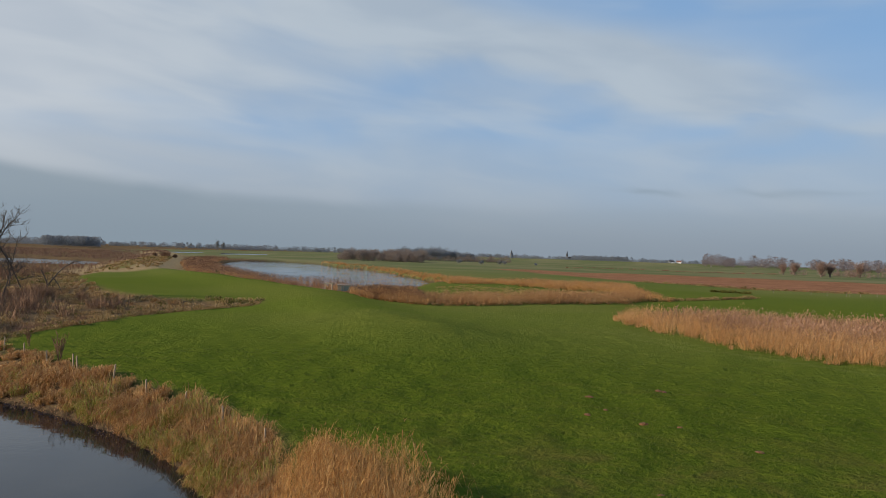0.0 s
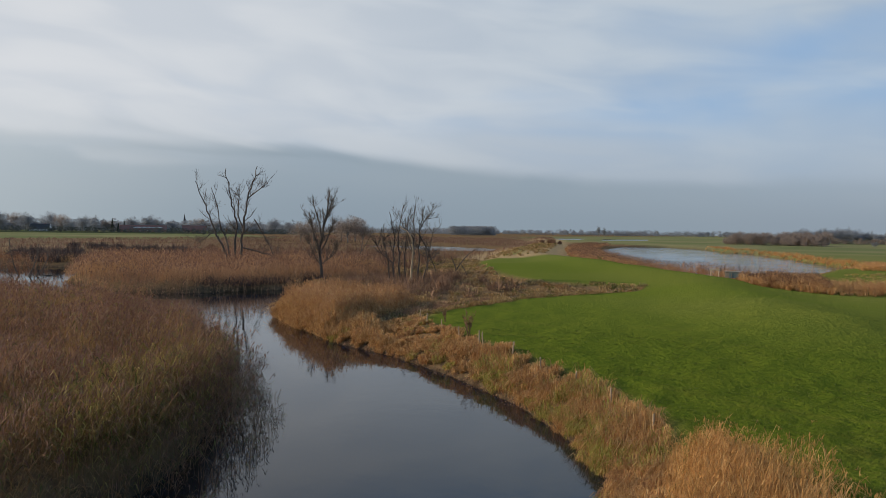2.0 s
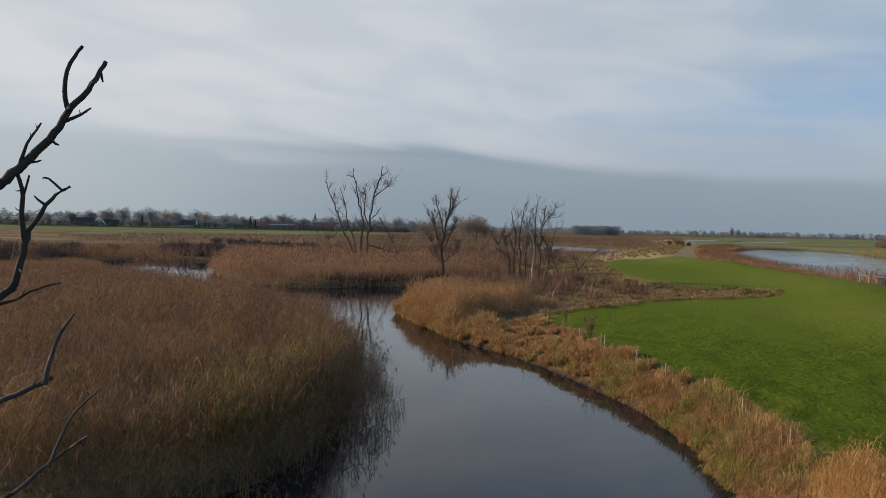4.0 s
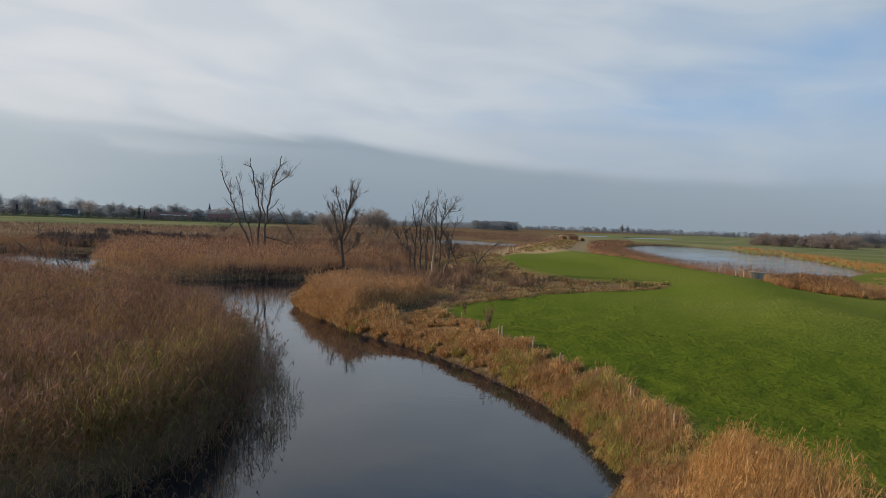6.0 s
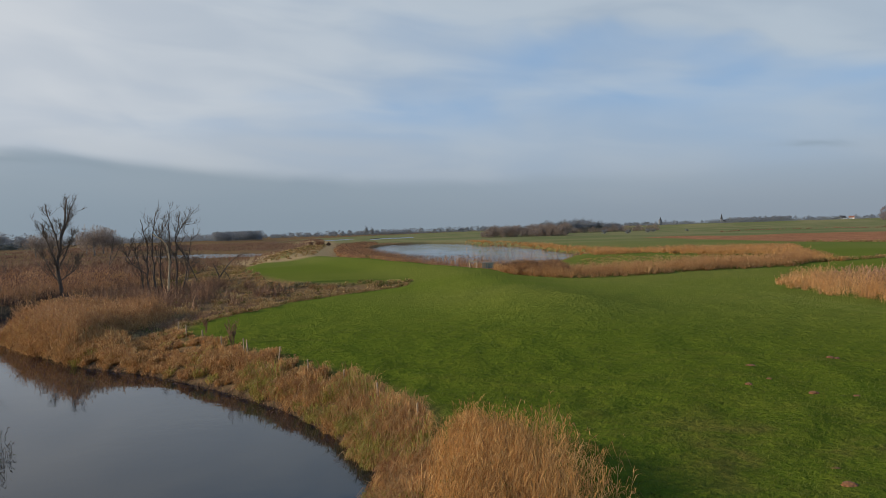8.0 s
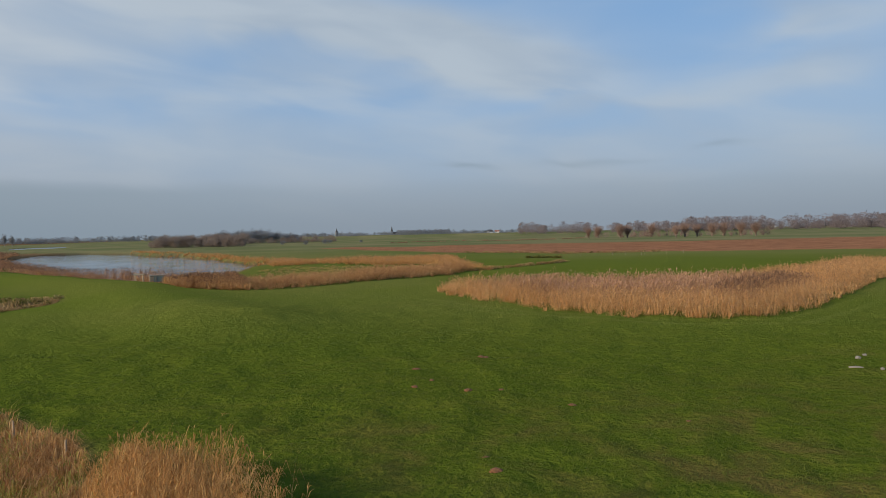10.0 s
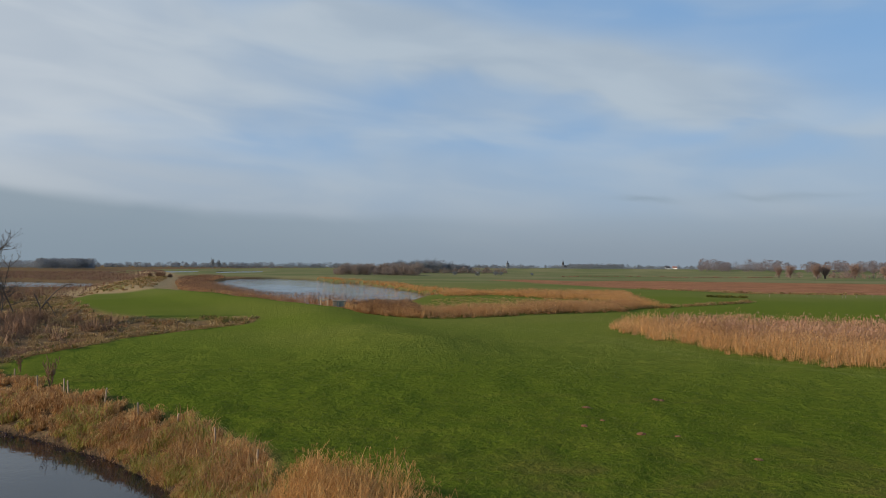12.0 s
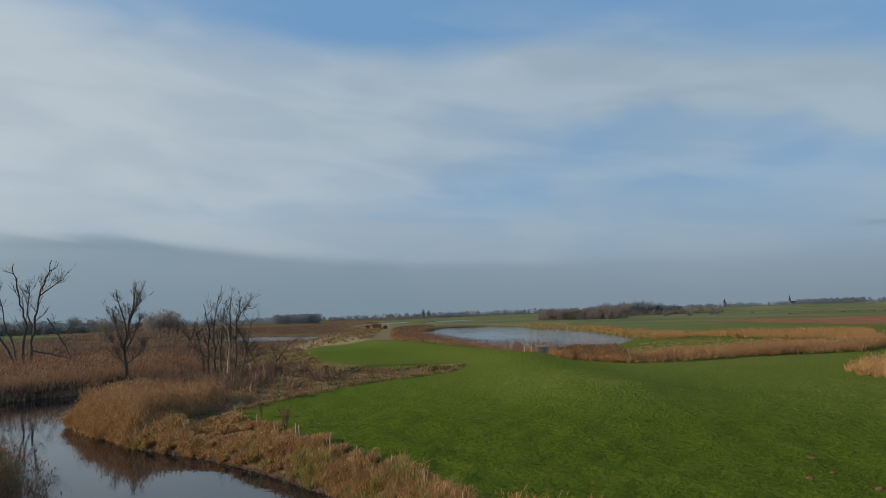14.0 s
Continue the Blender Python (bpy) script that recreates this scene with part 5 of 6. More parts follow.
stand_aside(SLIM, "slim tall tree standing alone on the marsh", "tree", "lone trees", 17.3, 900, 1.25)
plant(SLIM, 17.75, 905, 1.15, 50, None, "slim tall tree standing alone on the marsh", "tree", "lone trees")
for az, d, s in [(-1.3, 420, 0.5), (-3.1, 400, 0.45), (-4.6, 420, 0.5), (-5.0, 430, 0.42), (-7.5, 440, 0.3)]:
    plant(ROUND, az, d, s * 0.36, az * 40, None, "low hedge bush in the meadow", "bush", "meadow bushes", 1.4)
# pollard willows by the field
stand_aside(WILLOW, "pollard willow with a brush of rusty shoots", "tree", "pollard willows", -25.75, 430, 1.2)
for az in (-26.5, -28.2, -28.75, -30.6, -32.4, -33.0, -33.9, -35.0, -35.8, -37.0, -38.0):
    plant(WILLOW, az, 430 + tree_rng.uniform(-12, 20), tree_rng.uniform(1.05, 1.3), tree_rng.uniform(0, 360), None, "pollard willow with a brush of rusty shoots", "tree", "pollard willows", 1.15)


def far_wood(name, az0, az1, d, deep, h, n, mat, label, seed, thick=0.5, twigs=46, ragged=0.25):
    """A wood too far off to count its trees: trunks and twigs by the thousand in one mesh."""
    rb = Ribbons(seed)
    rng = rb.rng
    az, dist = np.radians(rng.uniform(az0, az1, n)), d + rng.uniform(0, deep, n)
    x, y = -np.sin(az) * dist, np.cos(az) * dist
    z = height(x, y)
    tall = h * (1 + rng.normal(0, ragged, n)).clip(0.45, 1.6)
    who = np.repeat(np.arange(n), twigs)
    m = len(who)
    way = rng.normal(0, 1, (m, 3))
    way = way / np.linalg.norm(way, axis=1)[:, None]
    heart = np.column_stack([x[who], y[who], z[who] + tall[who] * 0.54])
    level, round_ = rng.uniform(-1, 1, m), rng.uniform(0, 6.283, m)
    out = np.sqrt(1 - np.abs(level) ** 3) * np.sqrt(rng.uniform(0, 1, m))
    root = heart + np.column_stack([out * np.cos(round_), out * np.sin(round_), level]) * (tall[who] * 0.42)[:, None]
    tip = root + (way + rng.normal(0, 0.6, (m, 3)) + np.array([0, 0, 0.1])) * (tall[who] * rng.uniform(0.035, 0.065, m))[:, None]
    mid = 0.5 * (root + tip)
    rb.add(root, mid, tip, np.full(m, thick * 3.9), 1.1, 0)
    foot = np.column_stack([x, y, z - 0.3])
    rb.add(foot, foot + np.column_stack([0 * x, 0 * x, tall * 0.3]), foot + np.column_stack([0 * x, 0 * x, tall * 0.7]), np.full(n, thick * 0.9), 1.1, 0)
    return tagged(rb.link(name, [mat]), label, "wood", kind="stuff")


# the grey of these woods is haze held in the twig colour
far_wood("far_wood", 26.05, 29.55, 900, 110, 12.6, 170, TWIG_HAZE_GREY, "square plantation of bare trees beyond the marsh, tinted grey for haze", 81, 0.16, 120, 0.04)
far_wood("far_wood", 8.0, 31.5, 1500, 250, 8.5, 460, TWIG_HAZE_GREY, "long line of bare trees on the horizon", 82, 0.36, 110, 0.34)
far_wood("far_wood", 29.5, 45.0, 1100, 300, 8, 520, TWIG_HAZE_GREY, "bare trees beyond the marsh", 83, 0.22, 80)
far_wood("far_wood", 42.0, 74.0, 800, 60, 11.0, 400, TWIG_HAZE_GREY, "hazy bare trees behind the village", 84, 0.28, 125, 0.16)
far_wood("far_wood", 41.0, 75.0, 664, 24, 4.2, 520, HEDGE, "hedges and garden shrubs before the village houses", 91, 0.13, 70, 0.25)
far_wood("far_wood", -24.0, 8.5, 2200, 350, 10, 460, TWIG_HAZE_GREY, "woods along the far horizon, tinted blue-grey for haze", 85, 0.5, 100)
far_wood("far_wood", -14.8, -10.5, 2100, 300, 15, 120, TWIG_HAZE_GREY, "higher wood on the far horizon", 86, 0.42, 120, 0.1)
far_wood("far_wood", -52.0, -20.0, 950, 200, 12, 300, TWIG_FAR, "bare brown trees of the orchards past the field", 87, 0.2, 180, 0.2)
far_wood("far_wood", 1.6, 8.4, 405, 40, 3.7, 120, TWIG_HAZE_BROWN, "russet shrubs at the foot of the belt past the pond", 97, 0.12, 110, 0.3)
far_wood("far_wood", -5.5, 4.2, 545, 45, 3.6, 150, TWIG_HAZE_BROWN, "brown shrubs along the foot of the grove", 98, 0.16, 80, 0.3)
far_wood("far_wood", -39.0, -25.5, 440, 30, 3.4, 70, TWIG_RUST, "rusty shrubs between the pollard willows", 108, 0.09, 120, 0.35)
far_wood("far_wood", -26.0, -3.0, 1900, 250, 5.5, 260, TWIG_HAZE_GREY, "low hedgerows on the far rise, tinted grey for haze", 99, 0.36, 50, 0.4)
far_wood("far_wood", -38.6, -33.0, 1050, 60, 20, 46, TWIG_FAR, "tall row of bare poplars", 88, 0.2, 150, 0.05)
far_wood("far_wood", -47.5, -40.0, 1000, 60, 19, 56, TWIG_FAR, "tall row of bare poplars", 89, 0.2, 150, 0.08)
far_wood("far_wood", -58.0, -46.0, 700, 300, 11, 160, TWIG_FAR, "bare trees past the farm sheds", 90, 0.2, 100, 0.2)


def along(points, wide):
    """A narrow outline on both sides of a line."""
    left, right = [], []
    for k, (x, y) in enumerate(points):
        x0, y0 = points[max(k - 1, 0)]
        x1, y1 = points[min(k + 1, len(points) - 1)]
        d = math.hypot(x1 - x0, y1 - y0)
        nx, ny = -(y1 - y0) / d * wide, (x1 - x0) / d * wide
        left.append((x + nx, y + ny))
        right.append((x - nx, y - ny))
    return left + right[::-1]


tussocks("ditch_grass", along([(26, 92), (32.8, 96.5), (39, 102.7), (45.4, 107.5), (50, 112.5)], 0.7), 170, 24, 0.5, [TUSSOCK, REED_GREEN], "tan dead grass along the field ditch", 75, 90, 0.022, 0.35)
tussocks("dark_rushes", along([(50, 131.4), (53, 130.6), (56.5, 129)], 0.9), 60, 30, 0.6, [REED_GREEN, REED_GREEN], "dark green rushes at the field's edge", 76, 120, 0.03, 1.0)
tussocks("field_margin", along([(49.4, 176), (67, 151), (76, 148), (89, 146)], 1.4), 170, 22, 0.55, [TUSSOCK, REED_GREEN], "pale dead grass on the ploughed field's margin", 77, 150, 0.035, 0.2)
scrub("ditch_hedge", spots_in(along([(70, 396), (100, 420), (124, 408), (138, 380), (168, 400), (200, 420)], 2.0), 150, 79, 0.3, 0.7), 1.3, BRUSH, "dark line of rushes and brush along a far ditch", 78, 36, 0.012)


tussocks("track_grass", along([(-62, 134), (-78, 180), (-97, 236), (-118, 292)], 5.5), 520, 24, 0.55, [TUSSOCK, REED_GREEN], "rough tan grass on the flanks of the dyke track", 81, 150, 0.035, 0.3)
tussocks("waterline_litter", along([(-4.75, 13), (-5.7, 17.9), (-8.3, 21.3), (-11.05, 23.95), (-15.7, 27.2), (-20.6, 29.75), (-25.5, 31.4)], 0.22), 260, 30, 0.14, [BRUSH, REED_DARK], "dark matted dead reed along the waterline", 82, 22, 0.010, 0.22, (-0.2, -0.3))
tussocks("edge_tufts", along([(-23.2, 35), (-24.0, 40), (-23.4, 45.7), (-23.2, 51.8), (-21.0, 57.9), (-17.6, 64.6), (-18.2, 69.0), (-24, 70.7)], 0.7), 240, 34, 0.42, [TUSSOCK, REED_GREEN], "straw tufts where the rough marsh meets the pasture", 80, 45, 0.014, 0.3, (0.4, -0.5))


def dock(x, y, h, seed):
    """A dead dock: a few thin branching stalks with brown seed heads."""
    rng = np.random.RandomState(seed)
    root = new("dock_plant")
    root.location = (x, y, float(height(x, y)))
    tagged(root, "withered brown dock stalks beside the fence", "plant", "dead docks")
    for k in range(6):
        a, lean = rng.uniform(0, 6.283), rng.uniform(0.05, 0.3)
        tip = Vector((math.cos(a) * lean * h, math.sin(a) * lean * h, h * rng.uniform(0.7, 1.0)))
        path = resample([(0.05 * math.cos(a), 0.05 * math.sin(a), -0.05), tip * 0.5 + Vector((0, 0, 0.05)), tip], 0.2, 0.01, rng)
        stalk = Tubes()
        stalk.add(path, 0.012, 0.005, 5)
        for j in range(7):
            p = path[int(rng.uniform(0.4, 1.0) * (len(path) - 1))]
            out = Vector(rng.normal(0, 1, 3)).normalized() * 0.16 + Vector((0, 0, 0.16))
            stalk.add([p, p + out * 0.5, p + out], 0.014, 0.006, 4)
        stalk.link("stalk", DOCK, root)


for x, y, h, seed in ((-16.9, 31.3, 1.35, 1), (-17.2, 31.9, 1.1, 2), (-20.4, 35.0, 0.9, 3)):
    dock(x, y, h, seed)

# ---- things of the pasture ----
def part(name, bm, mat, parent=None, label=""):
    me = bpy.data.meshes.new(name)
    bm.to_mesh(me)
    bm.free()
    me.materials.append(mat)
    ob = new(name, me)
    ob.parent = parent
    if label:
        tagged(ob, label)
    return ob


def box(sx, sy, sz, at=(0, 0, 0), bevel=0.0, turn=None):
    """A block standing on z = at.z, its edges bevelled."""
    bm = bmesh.new()
    bmesh.ops.create_cube(bm, size=1.0)
    bmesh.ops.scale(bm, vec=(sx, sy, sz), verts=bm.verts)
    bmesh.ops.translate(bm, vec=(0, 0, sz / 2), verts=bm.verts)
    if bevel:
        bmesh.ops.bevel(bm, geom=list(bm.edges), offset=bevel, segments=1, affect="EDGES")
    if turn is not None:
        bmesh.ops.transform(bm, matrix=turn, verts=bm.verts)
    bmesh.ops.translate(bm, vec=at, verts=bm.verts)
    return bm


def fence_post(rng):
    """A round split stake with a slanting worn top."""
    bm = bmesh.new()
    h, sides = 0.76 + rng.uniform(-0.06, 0.06), 9
    rings = []
    for z, r in ((-0.3, 0.032), (0.0, 0.034), (h * 0.5, 0.032), (h - 0.03, 0.030), (h, 0.025)):
        rings.append([bm.verts.new((math.cos(6.283 * k / sides) * r * (1 + 0.06 * math.sin(2.1 * k)), math.sin(6.283 * k / sides) * r,
                                    z + (0.022 * math.cos(6.283 * k / sides) if z > 0.5 else 0))) for k in range(sides)])
    for a, b in zip(rings, rings[1:]):
        for k in range(sides):
            bm.faces.new((a[k], a[(k + 1) % sides], b[(k + 1) % sides], b[k]))
    bm.faces.new(rings[-1])
    return bm


def fence():
    rng = np.random.RandomState(5)
    root = new("fence")
    root.location = (-4.85, 19.6, float(height(-4.85, 19.6)))
    tagged(root, "row of weathered wooden fence stakes along the river bank", "fence")
    for x, y in [(-4.85, 19.6), (-6.78, 22.1), (-8.66, 24.0), (-10.65, 25.65), (-12.8, 27.6), (-15.0, 29.2), (-15.35, 29.5), (-17.05, 30.6),
                 (-19.0, 32.2), (-20.9, 33.8), (-22.3, 35.3)]:
        p = part("post", fence_post(rng), POST_WOOD, root)
        p.location = Vector((x, y, float(height(x, y)) - 0.06)) - Vector(root.location)
        p.rotation_euler = (rng.normal(0, 0.05), rng.normal(0, 0.05), rng.uniform(0, 6.28))


fence()


def field_fence():
    rng = np.random.RandomState(9)
    root = new("fence")
    root.location = (75.0, 131.0, float(height(75.0, 131.0)))
    tagged(root, "far row of short grey stakes before the ploughed field", "fence")
    for x, y in ((65, 138.5), (70.9, 135.7), (72.3, 132.6), (75.0, 131.0), (75.4, 130.6), (77.7, 131.1), (81.2, 131.8), (86.0, 133.0)):
        p = part("post", fence_post(rng), GREY_WOOD, root)
        p.scale = (1.1, 1.1, 1.0)
        p.location = Vector((x, y, float(height(x, y)) - 0.05)) - Vector(root.location)


field_fence()


def trough():
    """A cattle trough of boards and tin on legs, its open side towards the water."""
    at = (-12.35, 88.4)
    root = new("feed_trough")
    root.location = (*at, float(height(*at)))
    root.rotation_euler = (0, 0, radians(8))
    tagged(root, "grey wooden cattle trough with a dark tin front", "trough")
    part("body", box(1.55, 0.9, 0.62, (0, 0, 0.42), 0.03), GREY_WOOD, root)
    part("front", box(1.08, 0.05, 0.66, (0.25, -0.48, 0.36), 0.01), TIN, root, "dark blue-green tin sheet")
    part("rim", box(1.72, 1.06, 0.10, (0, 0, 1.045), 0.02), GREY_WOOD, root, "pale weathered rim board")
    for x in (-0.78, 0.78):
        for y in (-0.36, 0.36):
            part("leg", box(0.10, 0.10, 0.55, (x, y, -0.1), 0.01), GREY_WOOD, root)
    for x in (-0.62, -0.06, 0.72):
        part("slat", box(0.07, 0.04, 0.9, (x, -0.53, 0.06), 0.006), GREY_WOOD, root)
    rail = new("rail")
    at = (-14.5, 90.1)
    rail.location = (*at, float(height(*at)))
    rail.rotation_euler = (0, 0, radians(-12))
    tagged(rail, "short pale wooden rail on two posts by the trough", "rail")
    part("board", box(1.3, 0.07, 0.16, (0, -0.07, 0.72), 0.01), GREY_WOOD, rail)
    for x in (-0.5, 0.42):
        part("post", box(0.13, 0.13, 1.1, (x, 0.03, -0.2), 0.015), POST_WOOD, rail)


trough()


def molehill(x, y, r, seed):
    rng = np.random.RandomState(seed)
    bm = bmesh.new()
    bmesh.ops.create_icosphere(bm, subdivisions=3, radius=1.0)
    for v in bm.verts:
        k = 1 + 0.30 * noise.noise(v.co * 2.3 + Vector((seed, 0, 0))) + 0.14 * noise.noise(v.co * 6 + Vector((0, seed, 0)))
        v.co = Vector((v.co.x * r * k, v.co.y * r * k * 0.85, max(v.co.z, -0.25) * r * 0.42 * k))
    ob = part("molehill", bm, EARTH)
    ob.location, ob.rotation_euler = (x, y, float(height(x, y)) - 0.01), (0, 0, rng.uniform(0, 6))
    return tagged(ob, "small heap of bare brown earth in the grass", "molehill", "molehills")


for k, (x, y, r) in enumerate([(6.56, 22.76, 0.15), (5.61, 26.66, 0.17), (8.69, 28.24, 0.16), (8.94, 19.78, 0.13), (7.58, 22.33, 0.12), (4.93, 23.68, 0.12), (4.87, 14.73, 0.15),
                               (5.03, 16.0, 0.10), (8.9, 28.2, 0.12), (5.7, 24.4, 0.10), (11.2, 17.2, 0.08), (14.8, 13.2, 0.22), (16.2, 12.6, 0.18)]):
    molehill(x, y, r, k + 3)


def stone(x, y, sx, sy, sz, turn, seed):
    bm = bmesh.new()
    bmesh.ops.create_icosphere(bm, subdivisions=2, radius=0.5)
    for v in bm.verts:
        k = 1 + 0.35 * noise.noise(v.co * 3 + Vector((seed * 2.7, 0, 0)))
        v.co = Vector((v.co.x * sx * k, v.co.y * sy * k, v.co.z * sz * k))
    ob = part("stone", bm, STONE)
    ob.location, ob.rotation_euler = (x, y, float(height(x, y)) + sz * 0.2), (0, 0, radians(turn))
    return tagged(ob, "pale weathered lump of stone on the bare patch", "stone", "stones on the bare patch")


for k, (x, y, a, b, c, t) in enumerate([(20.9, 21.5, 0.55, 0.14, 0.10, -25), (21.5, 20.9, 0.16, 0.14, 0.12, 10), (22.4, 22.9, 0.30, 0.20, 0.14, 30), (23.2, 23.4, 0.22, 0.16, 0.10, 5)] ):
    stone(x, y, a, b, c, t, k + 1)

# ---- buildings far off ----
def gable_roof(length, wide, rise, z, over=0.4):
    bm = bmesh.new()
    a, b = length / 2 + over, wide / 2 + over
    low = [bm.verts.new(p) for p in ((-a, -b, z), (a, -b, z), (a, b, z), (-a, b, z))]
    top = [bm.verts.new(p) for p in ((-a, 0, z + rise), (a, 0, z + rise))]
    bm.faces.new((low[0], low[1], top[1], top[0]))
    bm.faces.new((low[2], low[3], top[0], top[1]))
    bm.faces.new((low[1], low[2], top[1]))
    bm.faces.new((low[3], low[0], top[0]))
    bm.faces.new(low[::-1])
    return bm


def gable_wall(wide, rise, x, z, thick=0.2):
    bm = bmesh.new()
    for k in (x - thick / 2, x + thick / 2):
        vs = [bm.verts.new(p) for p in ((k, -wide / 2, z), (k, wide / 2, z), (k, 0, z + rise))]
        bm.faces.new(vs)
    bm.verts.ensure_lookup_table()
    for i, j in ((0, 1), (1, 2), (2, 0)):
        bm.faces.new((bm.verts[i], bm.verts[j], bm.verts[3 + j], bm.verts[3 + i]))
    return bm


def house(az, d, length, wide, wall_h, rise, turn, wall, roof, label, chimney=True, name="house", windows=3, lift=0.0, stripe=False):
    root = new(name)
    x, y, z = polar(az, d)
    root.location, root.rotation_euler = (x, y, z + lift), (0, 0, radians(turn))
    tagged(root, label, "building", "far buildings")
    part("wall", box(length, wide, wall_h + 1.0, (0, 0, -1.0)), wall, root)
    part("roof", gable_roof(length, wide, rise, wall_h), roof, root)
    for x in (-length / 2 - 0.5, length / 2 + 0.5):
        part("gable", gable_wall(wide, rise * 0.96, x, wall_h - 0.05), wall, root)
    if chimney:
        part("chimney", box(0.8, 0.8, 1.6, (length * 0.28, 0, wall_h + rise - 0.7)), BRICK, root)
    for k in range(windows):
        u = (k + 0.5) / windows * length - length / 2
        w = part("window", box(1.1, 0.12, 1.3, (u, -wide / 2 - 0.02, wall_h * 0.35)), PLASTER, root)
        part("pane", box(0.9, 0.06, 1.1, (u, -wide / 2 - 0.08, wall_h * 0.35 + 0.1)), PANE, w)
    part("door", box(1.1, 0.12, 2.1, (length * 0.12, -wide / 2 - 0.03, 0)), SLATE, root)
    if stripe:
        part("skylight_strip", box(length * 0.62, 0.1, 0.9, (length * 0.1, -wide * 0.30, wall_h + rise * 0.38), 0.0, None), PLASTER, root, "pale strip along the roof")
    return root


house(67.1, 700, 19, 8, 3.2, 4.6, 70, BRICK, SLATE, "long farmhouse with a dark roof beyond the dyke", lift=-0.9)
house(66.0, 705, 12, 8, 2.8, 5.2, -10, PLASTER, SLATE, "white gabled cottage with a dark roof", lift=-0.9, windows=2)
house(65.2, 715, 13, 8, 2.6, 4.2, 70, BRICK, SLATE, "low brick house with a dark roof", lift=-0.9)
house(59.9, 700, 15, 8, 2.6, 4.6, 40, PLASTER, SLATE, "white gabled cottage with a long dark roof", lift=-0.9)
house(53.2, 720, 40, 12, 3.0, 4.4, 54, BRICK, TILES, "long red-roofed barn with a pale skylight strip", False, windows=6, lift=-0.9, stripe=True)
house(49.6, 760, 22, 10, 3.4, 4.4, 48, BRICK, TILES, "red-roofed farm building among trees", lift=-0.9)
house(43.9, 820, 34, 12, 3.4, 3.0, 40, TIN, SLATE, "long pale grey shed past the marsh", False, "shed", 0, lift=-0.9)
house(-17.95, 2300, 16, 10, 5, 5, 10, PLASTER, SLATE, "small white house far off below the horizon", windows=2)
house(-18.5, 2320, 14, 10, 5, 5, -20, PLASTER, TILES, "small white house far off below the horizon", windows=2)
house(-24.5, 1500, 16, 9, 4, 4, 30, PLASTER, SLATE, "small white house by the orchard", windows=2)
house(-31.0, 1400, 10, 8, 3, 4, 30, PLASTER, TILES, "pale cottage half hidden by willows", windows=2)
house(-39.1, 1190, 8, 6, 2.6, 2.4, -20, PLASTER, SLATE, "white gabled farmhouse beside the shed", windows=2)
house(-41.9, 1215, 9, 7, 2.0, 1.8, -40, SLATE, SLATE, "low grey farm outbuilding past the field", False, windows=0)


def solar_shed():
    root = new("cattle_shed")
    x, y, z = polar(-43.3, 1240)
    root.location, root.rotation_euler = (x, y, z + 0.9), (0, 0, radians(-43.3))
    root.scale = (1.2, 1.2, 1.2)
    tagged(root, "long low cattle shed with dark solar panels on its roof", "shed", "far buildings")
    part("wall", box(27, 14, 4.0, (0, 0, -1.0)), SLATE, root)
    part("roof", gable_roof(27, 14, 3.0, 3.0), SLATE, root)
    slope = math.atan2(3.0, 7.4)
    for k in range(12):
        u = -12.4 + 2.25 * k
        part("solar_panel", box(2.1, 6.2, 0.08, (u, -3.9, 4.55), 0.0, Matrix.Rotation(slope, 4, "X")), SOLAR, root)
    for k in range(5):
        part("opening", box(3.4, 0.1, 2.2, (-10.5 + 5.2 * k, -7.03, 0.3)), PANE, root)


solar_shed()


def spire_church(az, d, tower_h, spire_h, wide, label, lift=0.0):
    root = new("church")
    x, y, z = polar(az, d)
    root.location, root.rotation_euler = (x, y, z + lift), (0, 0, radians(az + 20))
    tagged(root, label, "church", "far buildings")
    part("tower", box(wide, wide, tower_h + 1, (0, 0, -1)), CHURCH_STONE, root)
    bm = bmesh.new()
    bmesh.ops.create_cone(bm, cap_ends=True, segments=8, radius1=wide * 0.62, radius2=0.12, depth=spire_h)
    bmesh.ops.translate(bm, vec=(0, 0, tower_h + spire_h / 2), verts=bm.verts)
    part("spire", bm, SLATE, root)
    part("nave", box(wide * 3.4, wide * 1.7, tower_h * 0.42 + 1, (wide * 2.2, 0, -1)), CHURCH_STONE, root)
    bm = gable_roof(wide * 3.4, wide * 1.7, wide * 0.9, tower_h * 0.42)
    bmesh.ops.translate(bm, vec=(wide * 2.2, 0, 0), verts=bm.verts)
    part("roof", bm, SLATE, root)


spire_church(50.3, 1100, 11, 13, 4.2, "slender village church spire beyond the marsh")
spire_church(-9.97, 2300, 14, 16, 6.0, "distant church spire on the horizon")


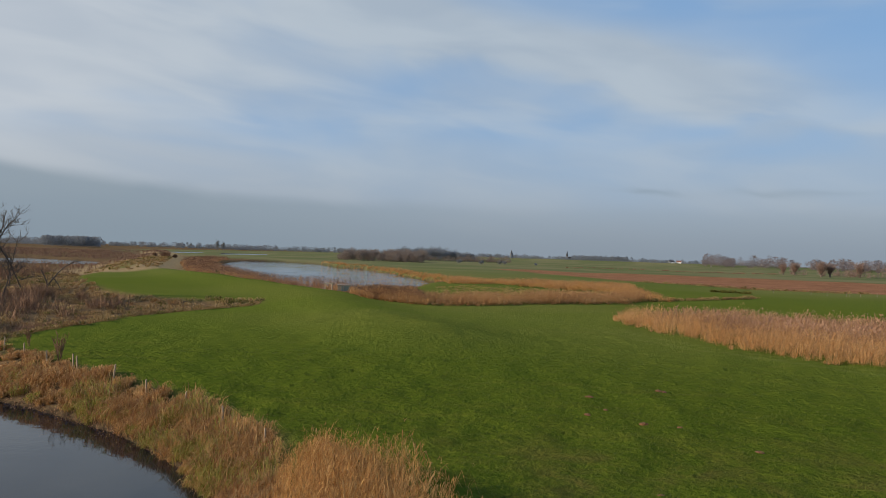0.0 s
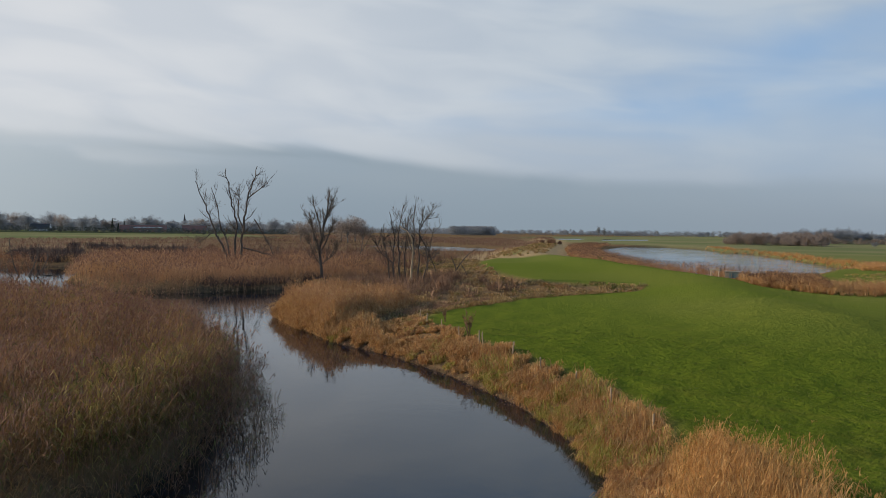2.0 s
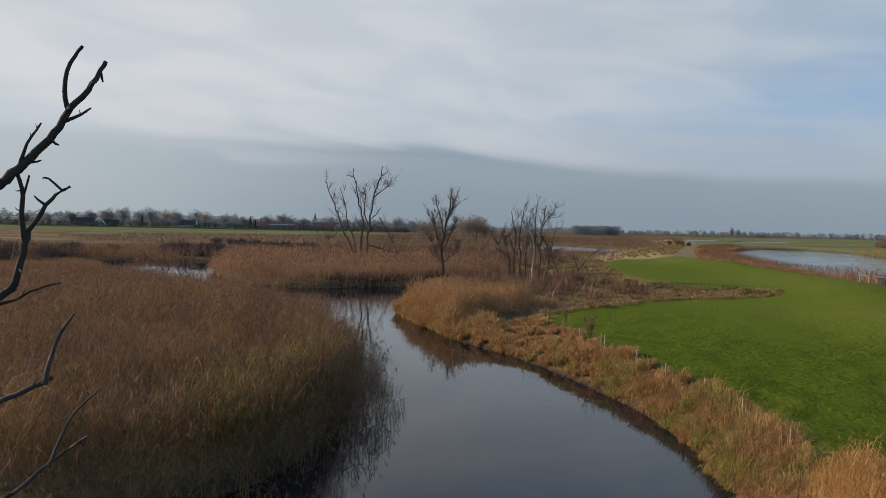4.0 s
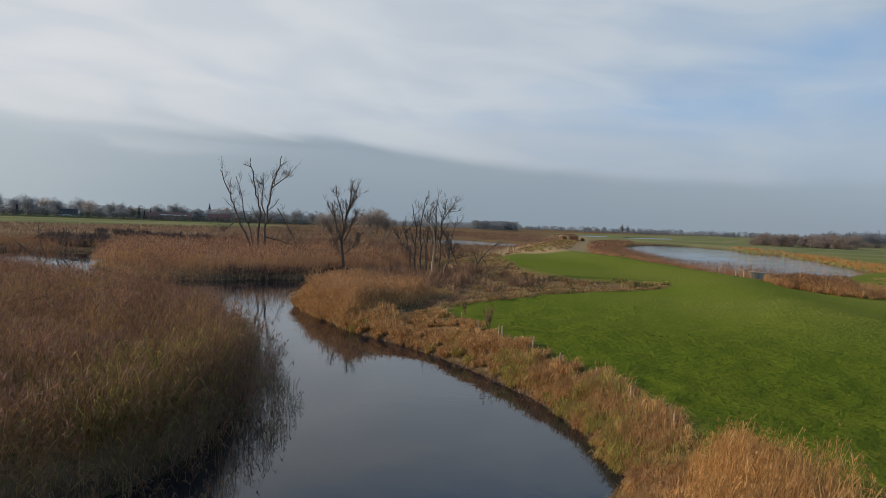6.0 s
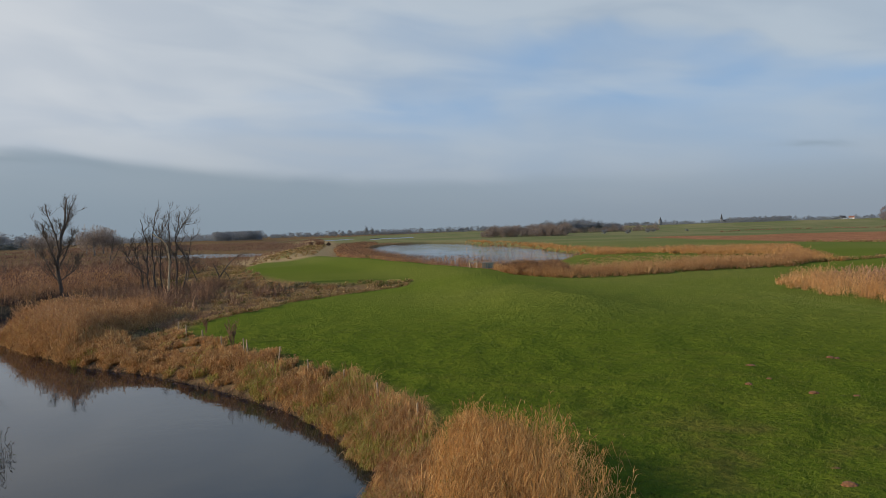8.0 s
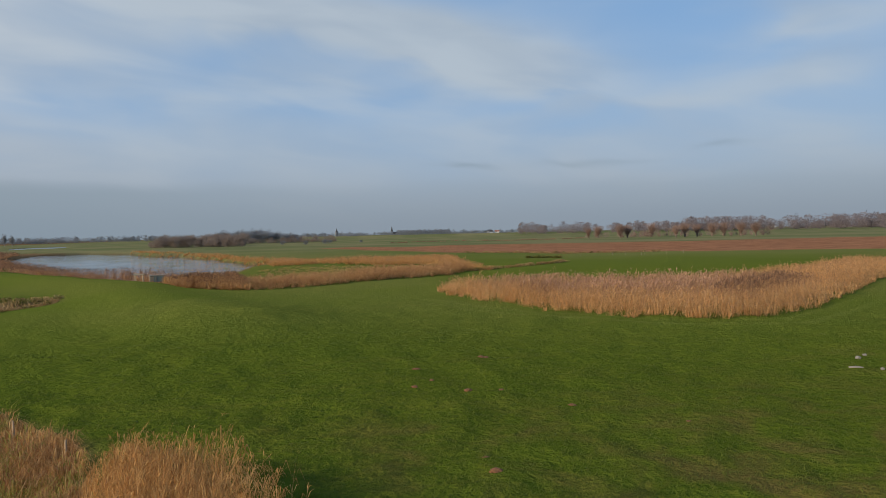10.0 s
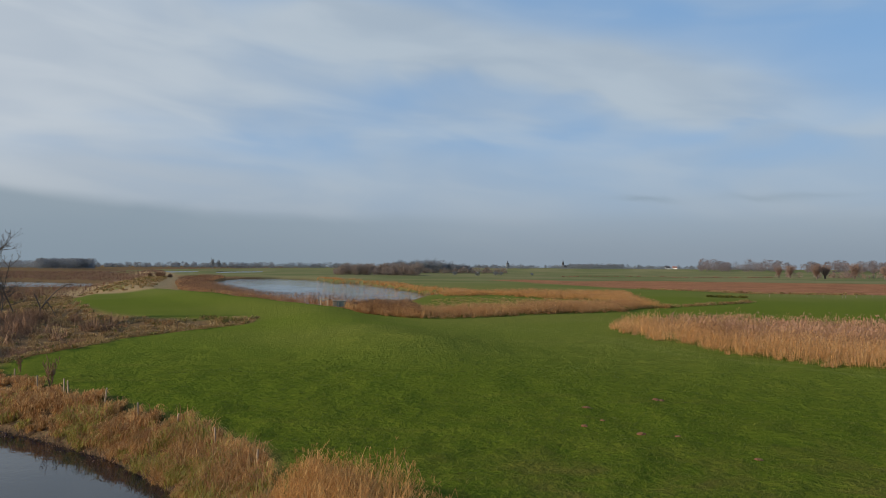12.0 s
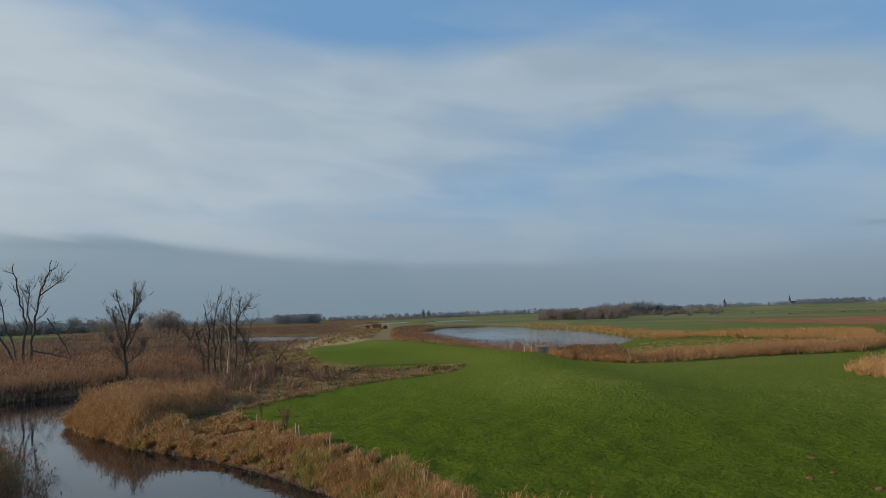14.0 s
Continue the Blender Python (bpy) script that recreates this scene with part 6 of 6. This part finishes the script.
def dome_tower():
    root = new("church_tower")
    x, y, z = polar(-5.55, 2300)
    root.location, root.rotation_euler, root.scale = (x, y, z), (0, 0, radians(15)), (0.78, 0.78, 0.78)
    tagged(root, "distant square church tower with a dark domed lantern", "church", "far buildings")
    part("tower", box(11, 11, 21, (0, 0, -1), 0.2), CHURCH_STONE, root)
    bm = bmesh.new()
    bmesh.ops.create_uvsphere(bm, u_segments=12, v_segments=8, radius=5.2)
    bmesh.ops.scale(bm, vec=(1, 1, 0.9), verts=bm.verts)
    bmesh.ops.translate(bm, vec=(0, 0, 20), verts=bm.verts)
    part("dome", bm, SLATE, root)
    part("lantern", box(3, 3, 5, (0, 0, 23.5), 0.2), SLATE, root)
    bm = bmesh.new()
    bmesh.ops.create_cone(bm, cap_ends=True, segments=8, radius1=2.2, radius2=0.1, depth=6)
    bmesh.ops.translate(bm, vec=(0, 0, 31.4), verts=bm.verts)
    part("spirelet", bm, SLATE, root)


dome_tower()


def conifer(az, d, h, seed):
    """A dark fir: a trunk and whorls of drooping twigs."""
    rng = np.random.RandomState(seed)
    root = new("fir_tree")
    root.location = polar(az, d)
    tagged(root, "dark evergreen fir among the village trees", "tree", "firs")
    t = Tubes()
    t.add([(0, 0, -0.3), (0, 0, h * 0.5), (0, 0, h)], h * 0.02, h * 0.004, 6)
    t.link("trunk", BARK, root)
    rb = Ribbons(seed)
    n = 420
    e, a = rb.rng.uniform(0.08, 1, n), rb.rng.uniform(0, 6.283, n)
    reach = h * 0.27 * (1.04 - e) * rb.rng.uniform(0.5, 1, n)
    base = np.column_stack([0 * e, 0 * e, e * h])
    tip = np.column_stack([np.cos(a) * reach, np.sin(a) * reach, e * h - reach * 0.35])
    rb.add(base, 0.5 * (base + tip) + np.array([0, 0, 0.2]), tip, np.full(n, 0.35), 1.1, 0)
    rb.link("crown", [CONIFER]).parent = root


for k, (az, h) in enumerate([(55.3, 13), (54.5, 11), (67.6, 10), (63.1, 11), (54.9, 9)]):
    conifer(az, 735, h, 100 + k)
